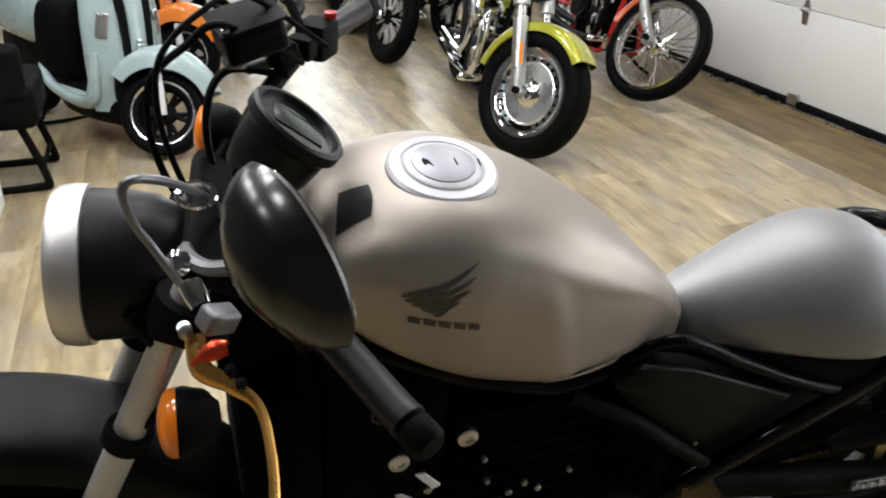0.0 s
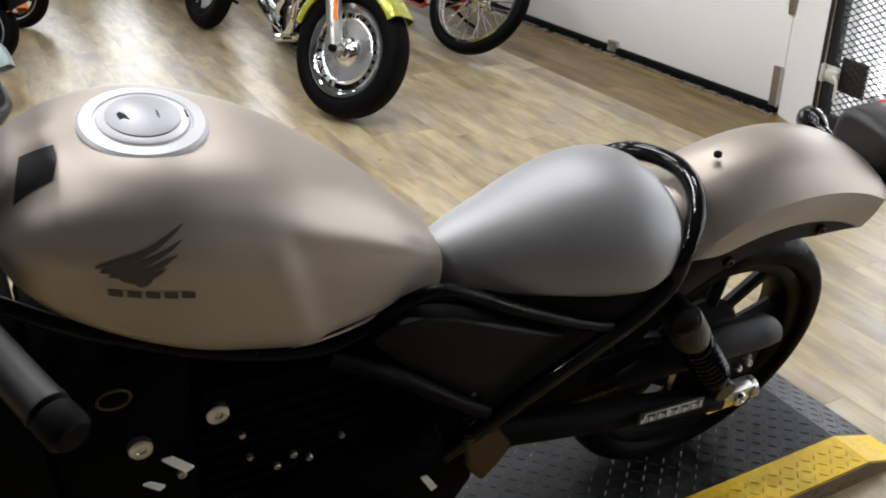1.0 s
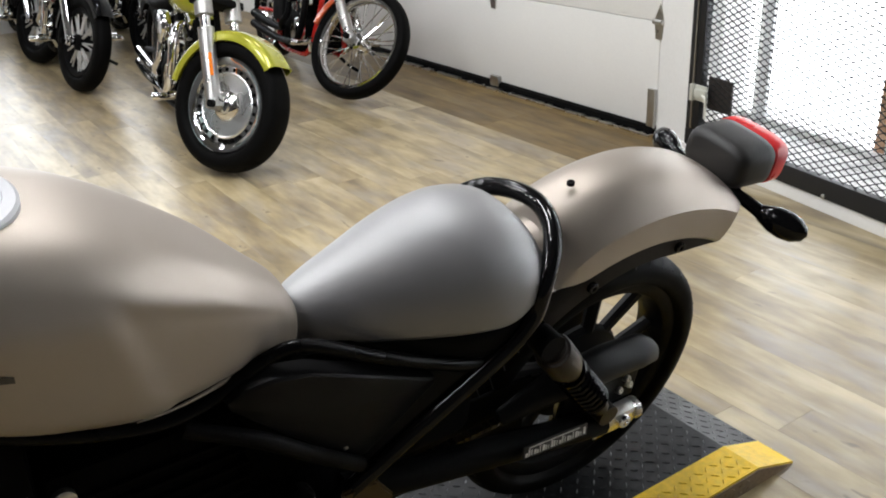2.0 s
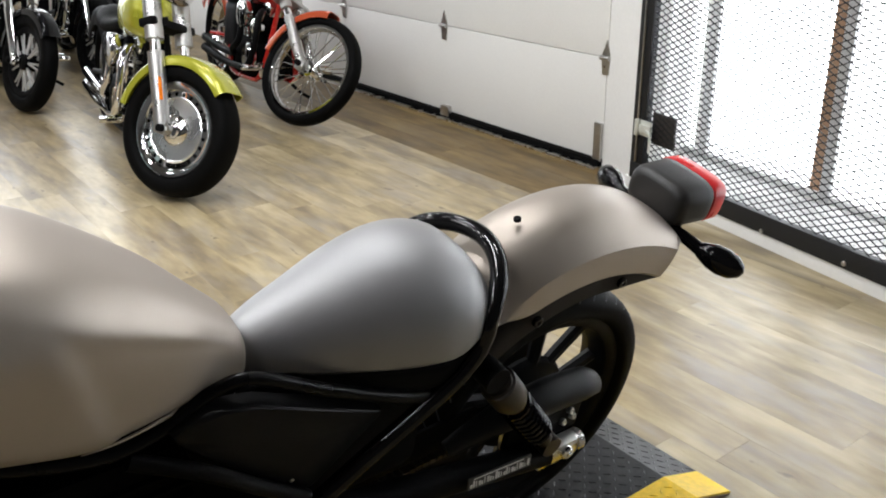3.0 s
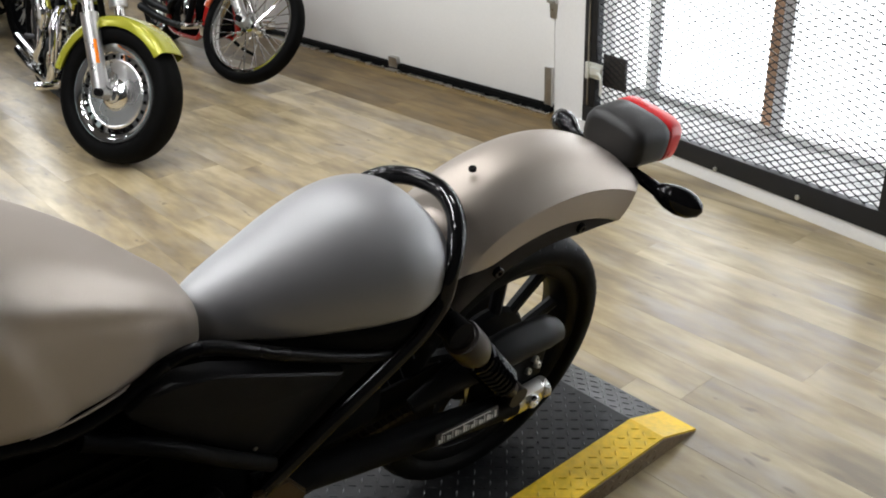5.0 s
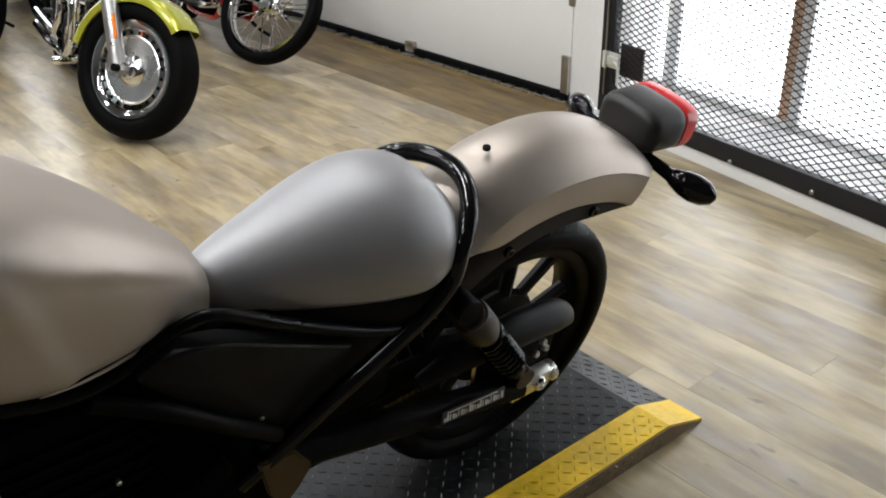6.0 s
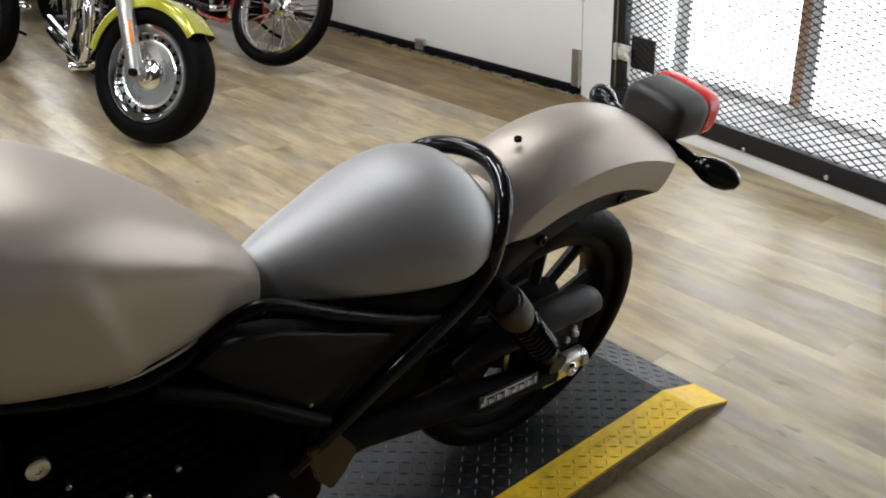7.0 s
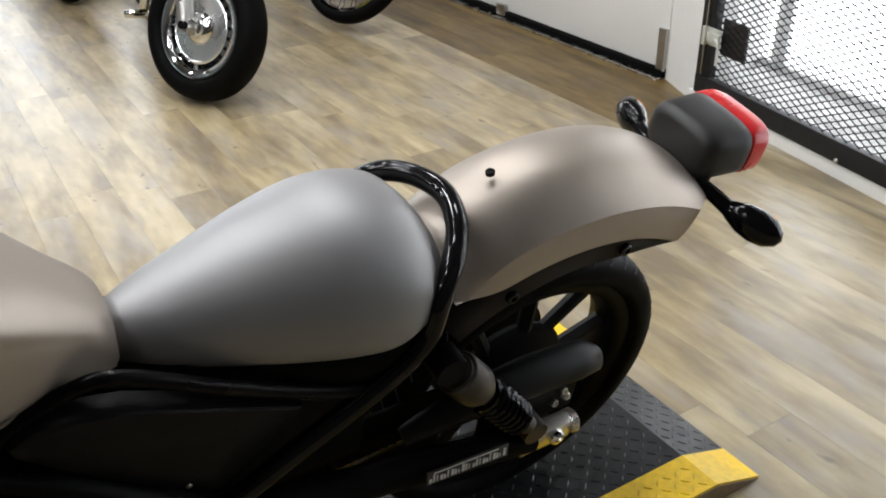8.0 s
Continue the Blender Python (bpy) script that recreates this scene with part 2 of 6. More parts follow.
def box(x0, y0, z0, x1, y1, z1, bevel=0.0, seg=2, bm=None):
    own = bmesh.new()
    bmesh.ops.create_cube(own, size=1)
    bmesh.ops.transform(own, matrix=Matrix.Translation(((x0 + x1) / 2, (y0 + y1) / 2, (z0 + z1) / 2)) @ Matrix.Diagonal((abs(x1 - x0), abs(y1 - y0), abs(z1 - z0), 1)), verts=own.verts)
    if bevel:
        bmesh.ops.bevel(own, geom=own.edges[:], offset=bevel, segments=seg, affect="EDGES", profile=0.6)
    return join(bm, own)


def join(bm, own):
    if bm is None:
        return own
    me = bpy.data.meshes.new("t")
    own.to_mesh(me)
    own.free()
    bm.from_mesh(me)
    bpy.data.meshes.remove(me)
    return bm


def loft(rings, caps=True, closed=False, bm=None):
    bm = bm or bmesh.new()
    vs = [[bm.verts.new(p) for p in r] for r in rings]
    n = len(vs[0])
    pairs = list(zip(vs, vs[1:])) + ([(vs[-1], vs[0])] if closed else [])
    for a, b in pairs:
        for k in range(n):
            bm.faces.new((a[k], a[(k + 1) % n], b[(k + 1) % n], b[k]))
    if caps and not closed:
        bm.faces.new(vs[0][::-1])
        bm.faces.new(vs[-1])
    return bm


def smooth_path(pts, n=6, closed=False):
    pts = [Vector(p) for p in pts]
    out = []
    m = len(pts)
    for i in range(m if closed else m - 1):
        g = (lambda k: pts[k % m]) if closed else (lambda k: pts[min(max(k, 0), m - 1)])
        a, b, c, d = g(i - 1), g(i), g(i + 1), g(i + 2)
        for k in range(n):
            t = k / n
            out.append(0.5 * (2 * b + (c - a) * t + (2 * a - 5 * b + 4 * c - d) * t * t + (3 * b - a - 3 * c + d) * t ** 3))
    if not closed:
        out.append(pts[-1])
    return out


def tube(pts, r, n=10, smooth=6, closed=False, bm=None, flat=1.0):
    """A round bar along points; r may be a list, one for each given point."""
    radii = r if isinstance(r, (list, tuple)) else [r] * len(pts)
    path = smooth_path(pts, smooth, closed) if smooth else [Vector(p) for p in pts]
    steps = len(path)
    rings, side = [], None
    for i, p in enumerate(path):
        a, b = path[(i - 1) % steps if closed else max(i - 1, 0)], path[(i + 1) % steps if closed else min(i + 1, steps - 1)]
        d = (b - a).normalized()
        if side is None:
            side = d.orthogonal().normalized()
        side = (side - d * side.dot(d)).normalized()
        up = d.cross(side)
        f = i / (steps - 1) * (len(radii) - 1) if steps > 1 else 0
        k = min(int(f), len(radii) - 2) if len(radii) > 1 else 0
        rr = radii[k] + (radii[min(k + 1, len(radii) - 1)] - radii[k]) * (f - k)
        rings.append([p + rr * (math.cos(q) * side + flat * math.sin(q) * up) for q in (2 * math.pi * j / n for j in range(n))])
    return loft(rings, closed=closed, bm=bm)


def rod(a, b, r, r2=None, n=16, bm=None):
    return tube([a, b], [r, r if r2 is None else r2], n, 0, bm=bm)


def lathe(profile, n=32, bm=None, closed=False):
    """Turns (radius, height) pairs round the z axis."""
    rings = [[(max(r, 1e-4) * math.cos(q), max(r, 1e-4) * math.sin(q), h) for q in (2 * math.pi * j / n for j in range(n))] for r, h in profile]
    return loft(rings, caps=not closed, closed=closed, bm=bm)


def aim(origin, direction, roll=0.0):
    """A pose whose z axis points along a direction."""
    return Matrix.Translation(origin) @ Vector(direction).to_track_quat("Z", "Y").to_matrix().to_4x4() @ pose(0, 0, 0, 0, 0, roll)


def basis(origin, z, y):
    """A pose from the directions of its z axis and, nearly, its y axis."""
    z = Vector(z).normalized()
    x = Vector(y).cross(z).normalized()
    m = Matrix((x, z.cross(x), z)).transposed().to_4x4()
    m.translation = origin
    return m


def bolt(name, p, direction, r, mat, parent, h=0.006, label="", n=6):
    bm = lathe([(r * 0.5, -h), (r, -h), (r, h * 0.7), (r * 0.8, h), (r * 0.45, h), (r * 0.4, h * 0.5)], n if n > 6 else 12)
    return part(name, bm, mat, parent, label, m=aim(p, direction))


def curve(table):
    """Smooth interpolation of rows (u, a, b, ...) at u."""
    us = [r[0] for r in table]

    def at(u):
        i = min(max(int(np.searchsorted(us, u)) - 1, 0), len(us) - 2)
        t = min(max((u - us[i]) / (us[i + 1] - us[i]), 0), 1)
        out = []
        for k in range(1, len(table[0])):
            p = [table[min(max(j, 0), len(us) - 1)] for j in range(i - 1, i + 3)]
            h = us[i + 1] - us[i]
            s0 = (p[2][k] - p[0][k]) / max(p[2][0] - p[0][0], 1e-6) * h
            s1 = (p[3][k] - p[1][k]) / max(p[3][0] - p[1][0], 1e-6) * h
            out.append(p[1][k] * (2 * t ** 3 - 3 * t * t + 1) + s0 * (t ** 3 - 2 * t * t + t) + p[2][k] * (3 * t * t - 2 * t ** 3) + s1 * (t ** 3 - t * t))
        return out

    return at


def shell(table, stations, n=40, mid=0.42, top=2.6, low=2.6, side=None):
    """A closed body along x from rows (u, top, bottom, half width): superellipses, with an optional change of the half width."""
    at = curve(table)
    rings = []
    for u in stations:
        t, b, h = at(u)
        wm = b + mid * (t - b)
        ring = []
        for j in range(n):
            q = 2 * math.pi * j / n
            c, s = math.cos(q), math.sin(q)
            e = top if s >= 0 else low
            v, z = math.copysign(abs(c) ** (2 / e), c), math.copysign(abs(s) ** (2 / e), s)
            w = wm + z * ((t - wm) if s >= 0 else (wm - b))
            y = v * h
            if side:
                y *= side(u, (w - b) / max(t - b, 1e-4))
            ring.append((u, y, w))
        rings.append(ring)
    return loft(rings)


def spread(a, b, n):
    """Stations, closer together at both ends."""
    return [a + (b - a) * (0.5 - 0.5 * math.cos(math.pi * k / n)) for k in range(n + 1)]

# ---------------------------------------------------------------- structure
X0, X1, Y0, Y1 = -4.5, 3.72, -1.6, 9.0
GA = math.degrees(math.atan2(-0.164, 0.986))


def slab(name, b, mat, bevel=0.0):
    ob = part(name, box(*b, bevel=bevel), mat)
    ob["kind"] = "structure"
    return ob


slab("floor", (X0, Y0, -0.12, X1 + 0.18, Y1, -0.006), material("floor_screed", (0.10, 0.08, 0.055), 0.7, 0, 0.2, 3, 40))
# unseen dark walls; the south one stands close to hold back bounced light
slab("wall_west_unseen", (X0 - 0.15, Y0, -0.12, X0, Y1, CEILING), UNSEEN_DARK)
slab("wall_south_unseen", (X0 - 0.15, Y0 - 0.15, -0.12, X1 + 2.2, Y0, CEILING), UNSEEN_DARK)
# unseen window, added to bring light and pale floor glare from the north
NW0, NW1, NZ0, NZ1 = 0.6, 3.2, 0.5, 2.9
slab("wall_north", (X0 - 0.15, Y1, -0.12, NW0, Y1 + 0.15, CEILING), WHITE)
slab("wall_north_east", (NW1, Y1, -0.12, X1 + 0.2, Y1 + 0.15, CEILING), WHITE)
slab("wall_north_sill", (NW0, Y1, -0.12, NW1, Y1 + 0.15, NZ0), WHITE)
slab("wall_north_head", (NW0, Y1, NZ1, NW1, Y1 + 0.15, CEILING), WHITE)
shop = thing("window_2", pose(0, Y1, 0), "unseen wide window, added for light from the north", "window", kind="structure")
for k in range(5):
    x = NW0 + (NW1 - NW0) * k / 4
    part("window_post", box(x - 0.03, 0.03, NZ0, x + 0.03, 0.10, NZ1, 0.004), WINFRAME, shop)
for k in range(4):
    a, c = NW0 + (NW1 - NW0) * k / 4 + 0.032, NW0 + (NW1 - NW0) * (k + 1) / 4 - 0.032
    part("pane", box(a, 0.055, NZ0, c, 0.061, NZ1), GLASS, shop).visible_shadow = False
tagged(part("backdrop", box(NW0 - 0.6, Y1 + 0.7, -0.2, NW1 + 0.6, Y1 + 0.75, CEILING + 0.3), UNSEEN_GLOW), "glowing white sheet behind the unseen north window", "backdrop", kind="structure")
area_lamp("unseen_window_light", pose((NW0 + NW1) / 2, Y1 - 0.02, (NZ0 + NZ1) / 2, -90, 0, 0), 55.0, NW1 - NW0, NZ1 - NZ0, (0.88, 0.94, 1.0))
slab("wall_east", (X1, 6.4, -0.12, X1 + 0.2, Y1, CEILING), WHITE)
slab("wall_east_lintel", (X1, 2.915, 2.55, X1 + 0.2, 6.4, CEILING), WHITE)
slab("wall_southeast_unseen", (3.0, Y0, -0.12, 3.2, -0.95, CEILING), UNSEEN_DARK)
slab("ceiling", (X0, Y0, CEILING, X1 + 2.2, Y1, CEILING + 0.1), UNSEEN_CEILING)

# sectional garage door of white panels
door = thing("door_1", pose(X1 - 0.055, 2.915, 0), "white sectional garage door with a black bottom seal", "garage door", kind="structure")
SECT = [0.045, 0.578, 1.09, 1.605, 2.12, 2.6]
for k in range(5):
    part("door_section", box(0.012, 0.0, SECT[k] + 0.002, 0.06, 3.485, SECT[k + 1] - 0.002, 0.004), DOORPAINT, door)
part("bottom_seal", box(-0.012, 0.0, 0.006, 0.055, 3.485, 0.043, 0.006), SEAL, door, "black rubber bottom seal")
part("seal_foot_strip", box(-0.045, 0.0, -0.004, -0.014, 3.485, 0.012, 0.003), ALLOY, door, "thin pale metal strip along the bottom seal")


def hinge_plate():
    """A pointed galvanised leaf with its round knuckle."""
    bm = bmesh.new()
    pts = [(-0.022, -0.085), (0.022, -0.085), (0.028, -0.02), (0.028, 0.02), (0.012, 0.055), (0.0, 0.09), (-0.012, 0.055), (-0.028, 0.02), (-0.028, -0.02)]
    loft([[(x, y, z) for y, z in pts] for x in (0.0, -0.006)], bm=bm)
    rod((-0.014, -0.03, 0.0), (-0.014, 0.03, 0.0), 0.012, bm=bm)
    return bm


for y in (4.272, 5.45):
    for z in SECT[1:5]:
        part("hinge", hinge_plate(), STEEL, door, "galvanised hinge plate", m=Matrix.Translation((0.012, y - 2.915, z)))
for z in SECT[1:5]:
    part("hinge", hinge_plate(), STEEL, door, "galvanised hinge plate", m=Matrix.Translation((0.012, 0.004, z)))
for y in (4.245,):
    part("bottom_bracket", box(-0.02, y - 2.955, 0.02, 0.012, y - 2.875, 0.085, 0.004), STEEL, door, "galvanised bottom bracket")
part("track_plate", box(-0.006, 0.0, 0.03, 0.011, 0.05, 0.24, 0.003), STEEL, door, "galvanised bottom corner plate")

# white pier between the garage door and the wire gate
pier = bmesh.new()
loft([[(3.68, 2.912, z), (3.56, 2.615, z), (3.70, 2.55, z), (4.0, 2.60, z), (4.0, 2.912, z)] for z in (0.0, CEILING)], bm=pier)
tagged(part("wall_pier", pier, WHITE, angle=20), kind="structure")

# kerb and glazing behind the gate, along the gate's line
GATE = Matrix.Translation((3.29, 1.03, 0)) @ pose(0, 0, 0, 0, 0, GA)


def gate_box(name, b, mat, parent=None, bevel=0.003, label=""):
    return part(name, box(*b, bevel=bevel), mat, parent, label)


kerb = tagged(part("kerb", box(0.0, -2.0, -0.01, 0.40, 1.64, 0.056, 0.004), WHITE), "white painted kerb under the wire gate", "kerb", kind="structure")
kerb.matrix_world = GATE
ledge = tagged(part("window_ledge", box(0.05, -2.0, 0.056, 0.62, 1.72, 0.12, 0.006), DUSTY), "dusty grey concrete window ledge", "ledge", kind="structure")
ledge.matrix_world = GATE
win = thing("window_1", GATE, "tall bright window with brown and pale posts", "window", kind="structure")
for s0, s1, mat in ((1.545, 1.595, WINFRAME), (0.795, 0.862, WOODPOST), (-0.21, -0.143, WOODPOST), (-1.1, -0.97, WINFRAME), (-2.0, -1.9, WINFRAME)):
    gate_box("window_post", (0.40, s0, 0.121, 0.46, s1, 2.6), mat, win)
    gate_box("steel_post", (0.375, s0 - 0.060, 0.121, 0.398, s0 - 0.006, 2.6), POSTSTEEL, win)
gate_box("window_sill", (0.38, -1.9, 0.122, 0.48, 1.72, 0.15), WINFRAME, win)
gate_box("window_head", (0.38, -1.9, 2.55, 0.48, 1.72, 2.75), WINFRAME, win)
for a, b in ((0.875, 1.515), (-0.13, 0.735), (-0.965, -0.27), (-1.895, -1.105)):
    g = gate_box("pane", (0.425, a, 0.152, 0.431, b, 2.548), GLASS, win, 0)
    g.visible_shadow = False
lint = tagged(part("wall_gate_lintel", box(0.0, -2.0, 2.3, 0.6, 1.72, CEILING, 0.003), WHITE), kind="structure")
lint.matrix_world = GATE
day = tagged(part("backdrop", box(0.95, -3.2, -0.5, 1.0, 2.6, 3.6), DAY), "overcast white daylight outside the window", "backdrop", kind="structure")
day.matrix_world = GATE

# wire gate: angle-iron frame, expanded metal, latch
gate = thing("wire_gate", GATE, "dark steel gate filled with expanded metal mesh", "gate")
gate_box("bottom_rail", (-0.012, -1.75, 0.062, 0.028, 1.59, 0.142), GATESTEEL, gate)
gate_box("top_rail", (-0.012, -1.75, 2.2, 0.028, 1.59, 2.28), GATESTEEL, gate)
gate_box("stile", (-0.010, 1.505, 0.143, 0.030, 1.59, 2.199), GATESTEEL, gate)
gate_box("stile", (-0.010, -0.10, 0.143, 0.030, -0.01, 2.199), GATESTEEL, gate)
gate_box("stile", (-0.010, -1.75, 0.143, 0.030, -1.67, 2.199), GATESTEEL, gate)
gate_box("hinge_stile_strip", (-0.018, 1.545, 0.15, -0.0105, 1.553, 2.19), STEEL, gate, 0.001)


def expanded_mesh(s0, s1, z0, z1, dx=0.060, dz=0.0285, w=0.0020):
    """Two sets of slanting strands, cut to the frame, that cross at thicker knots."""
    verts, faces = [], []
    slope = dz / dx
    lo, hi = int((z0 - slope * (s1 - s0)) / dz) - 2, int((z1 + slope * (s1 - s0)) / dz) + 2
    for sgn, x in ((1, 0.006), (-1, 0.0095)):
        for k in range(lo, hi):
            c = k * dz
            za = lambda s: c + sgn * slope * (s - (s0 if sgn > 0 else s1))
            ends = []
            for z in (z0, z1):
                ends.append((z - c) / (sgn * slope) + (s0 if sgn > 0 else s1))
            a, b = max(s0, min(ends)), min(s1, max(ends))
            if b - a < 0.004:
                continue
            i = len(verts)
            for s in (a, b):
                for off, dxx in ((-w, -0.0016), (w, -0.0016), (w, 0.0016), (-w, 0.0016)):
                    verts.append((x + dxx, s, za(s) + off))
            faces += [(i + q, i + (q + 1) % 4, i + 4 + (q + 1) % 4, i + 4 + q) for q in range(4)]
    for j in range(lo, hi):
        for k in range(lo, hi):
            s = ((j - k) * dz + slope * (s0 + s1)) / (2 * slope)
            z = k * dz + slope * (s - s0)
            if s0 + 0.01 < s < s1 - 0.01 and z0 + 0.005 < z < z1 - 0.005:
                i = len(verts)
                for x in (0.0035, 0.012):
                    verts += [(x, s - 0.0085, z), (x, s - 0.004, z - 0.0023), (x, s + 0.004, z - 0.0023), (x, s + 0.0085, z), (x, s + 0.004, z + 0.0023), (x, s - 0.004, z + 0.0023)]
                faces += [tuple(range(i, i + 6)), tuple(range(i + 6, i + 12))] + [(i + q, i + (q + 1) % 6, i + 6 + (q + 1) % 6, i + 6 + q) for q in range(6)]
    me = bpy.data.meshes.new("expanded_mesh")
    me.from_pydata(verts, [], faces)
    me.materials.append(GATESTEEL)
    ob = new("expanded_mesh", me)
    ob.parent = gate
    ob["kind"] = "stuff"
    return ob


expanded_mesh(-0.01, 1.505, 0.142, 2.2)
expanded_mesh(-1.67, -0.10, 0.142, 2.2)
ZINC = material("bright_zinc", (0.74, 0.75, 0.69), 0.42, 0.45, 0.12, 30, 200, 0.1)
gate_box("latch_plate", (0.0135, 1.325, 0.255, 0.026, 1.478, 0.405), material("brown_plate_steel", (0.050, 0.043, 0.040), 0.6, 0.2, 0.3, 10, 160, 0.2), gate, 0.002, "dark perforated latch plate")
gate_box("latch_body", (-0.03, 1.445, 0.305, -0.0165, 1.525, 0.345), ZINC, gate, 0.003, "zinc slide latch")
gate_box("latch_keeper", (-0.036, 1.528, 0.285, -0.0185, 1.550, 0.365), ZINC, gate, 0.004)
gate_box("latch_base", (-0.0163, 1.452, 0.288, -0.0105, 1.542, 0.362), ZINC, gate, 0.002)
part("latch_handle", tube([(-0.028, 1.47, 0.322), (-0.040, 1.435, 0.318), (-0.044, 1.425, 0.305), (-0.044, 1.423, 0.275), (-0.044, 1.423, 0.228)], 0.0065, 8), ZINC, gate, "zinc latch handle")
for s in (0.725, 0.315, -0.3, -0.75):
    bolt("bolt", (-0.013, s, 0.084 if s != 0.725 else 0.072), (-1, 0, 0), 0.010, STEEL, gate)

# ceiling lamps, all out of view; the pair at y 0.5 is added to brighten the tank
LAMPS = [(-2.0, 0.5), (-0.7, 0.5)] + [(x, y) for y in (1.55, 2.3, 3.0) for x in (-2.0, -0.7, 0.6, 1.9)] + [(x, y) for y in (4.3, 6.0, 7.8) for x in (-2.2, 0.1, 2.4)]
lamp = thing("ceiling_lamp", pose(LAMPS[0][0], LAMPS[0][1], CEILING), "small square ceiling lamp panel, lit, added out of view", "ceiling lamp", "ceiling lamps")
part("housing", box(-0.14, -0.14, -0.07, 0.14, 0.14, 0.0, 0.012), WHITE, lamp)
part("diffuser", box(-0.12, -0.12, -0.082, 0.12, 0.12, -0.071, 0.004), LAMPFACE, lamp)
for x, y in LAMPS[1:]:
    copy_thing(lamp, pose(x, y, CEILING))
for x, y in LAMPS:
    if y < 1.6:
        watts = 12.5 if y > 1 else 9.0
    elif y < 3.5:
        watts = 10.0 if x > 1.5 and y > 2.5 else 16.0
    elif y < 7:
        watts = 14.0 if x > 1 else 20.0 if x < -1 else 14.0
    else:
        watts = 14.0 if x > 1 else 6.0
    area_lamp("lamp_light", pose(x, y, CEILING - 0.09), watts, 0.24, 0.24, (0.965, 0.977, 1.0))
area_lamp("window_light", GATE @ Matrix.Translation((0.88, -0.3, 1.60)) @ pose(0, 0, 0, 0, 90, 0), 170.0, 3.8, 5.6, (0.86, 0.93, 1.0))

# ---------------------------------------------------------------- diamond plate ramp
ramp = thing("ramp", pose(0, 0, 0), "dark diamond plate display ramp with yellow edges, standing on the floor", "ramp")
RA, RB, RX0, RX1, RX2, RH = 0.834, 1.565, -1.0, 1.828, 1.965, 0.05
SW = 0.105


def deck(name, y0, y1, mat, lift=0.0, label=""):
    bm = bmesh.new()
    prof = [(RX0 - 0.16, 0.0), (RX0, RH), (RX1, RH), (RX2, 0.004), (RX2, 0.0)]
    loft([[(x, y, max(z + (lift if z > 0 else 0), 0)) for x, z in prof] for y in (y0, y1)], bm=bm)
    return part(name, bm, mat, ramp, label, 15)


deck("deck_plate", RA + SW, RB - SW, TREAD, 0, "dark diamond plate")
deck("yellow_edge", RA, RA + SW - 0.001, YELLOW, 0.0012, "yellow painted edge strip")
deck("yellow_edge", RB - SW + 0.001, RB, YELLOW, 0.0012, "yellow painted edge strip")
side = bmesh.new()
loft([[(RX0 - 0.15, y, 0.0), (RX0, y, RH - 0.003), (RX1, y, RH - 0.003), (RX2 - 0.004, y, 0.001)] for y in (RA - 0.004, RA - 0.0005)], bm=side)
part("side_skirt", side, PLATESIDE, ramp, "scuffed bare plate side")


def treads(name, x0, x1, y0, y1, mat, z_of, pitch=0.0265, size=0.0122):
    """Raised lozenges in alternate directions."""
    verts, faces = [], []
    nx, ny = int((x1 - x0) / pitch), int((y1 - y0) / pitch)
    for i in range(nx + 1):
        for j in range(ny + 1):
            x, y = x0 + i * pitch, y0 + j * pitch
            q = math.pi / 4 if (i + j) % 2 else -math.pi / 4
            c, s = math.cos(q), math.sin(q)
            k = len(verts)
            for (a, b), h in (((-size, 0), 0.0), ((0, -size * 0.22), 0.0), ((size, 0), 0.0), ((0, size * 0.22), 0.0), ((-size * 0.45, 0), 0.0024), ((size * 0.45, 0), 0.0024)):
                px, py = x + c * a - s * b, y + s * a + c * b
                verts.append((px, py, z_of(px) + h))
            faces += [(k, k + 1, k + 4), (k + 1, k + 2, k + 5), (k + 1, k + 5, k + 4), (k + 2, k + 3, k + 5), (k + 3, k, k + 4), (k + 3, k + 4, k + 5)]
    me = bpy.data.meshes.new(name)
    me.from_pydata(verts, [], faces)
    me.materials.append(mat)
    ob = new(name, me)
    ob.parent = ramp
    ob["kind"] = "stuff"


def side_treads():
    """Raised lozenges on the plate side that faces the room."""
    verts, faces = [], []
    for i in range(int((RX1 - 0.0) / 0.0265)):
        for j in range(2):
            x, z = 0.012 + i * 0.0265, 0.014 + 0.020 * j
            s = 0.7 if (i + j) % 2 else -0.7
            k = len(verts)
            verts.extend([(x - 0.008, RA - 0.004, z - 0.008 * s), (x - 0.002, RA - 0.004, z + 0.0022 * s), (x + 0.008, RA - 0.004, z + 0.008 * s), (x + 0.002, RA - 0.004, z - 0.0022 * s), (x, RA - 0.0062, z)])
            faces.extend([(k, k + 1, k + 4), (k + 1, k + 2, k + 4), (k + 2, k + 3, k + 4), (k + 3, k, k + 4)])
    me = bpy.data.meshes.new("raised_tread")
    me.from_pydata(verts, [], faces)
    me.materials.append(PLATESIDE)
    ob = new("raised_tread", me)
    ob.parent = ramp
    ob["kind"] = "stuff"


side_treads()


def deck_z(x):
    return RH - 0.0003 if x < RX1 else RH - (x - RX1) / (RX2 - RX1) * (RH - 0.004) - 0.0003


treads("raised_tread", 0.0, RX1 - 0.012, RA + SW + 0.014, RB - SW - 0.012, TREADTOP, deck_z)
treads("raised_tread", RX1 + 0.016, RX2 - 0.012, RA + SW + 0.014, RB - SW - 0.012, TREADTOP, deck_z)
treads("raised_tread", 0.0, RX1 - 0.012, RA + 0.016, RA + SW - 0.014, YELLOW, lambda x: deck_z(x) + 0.0012)

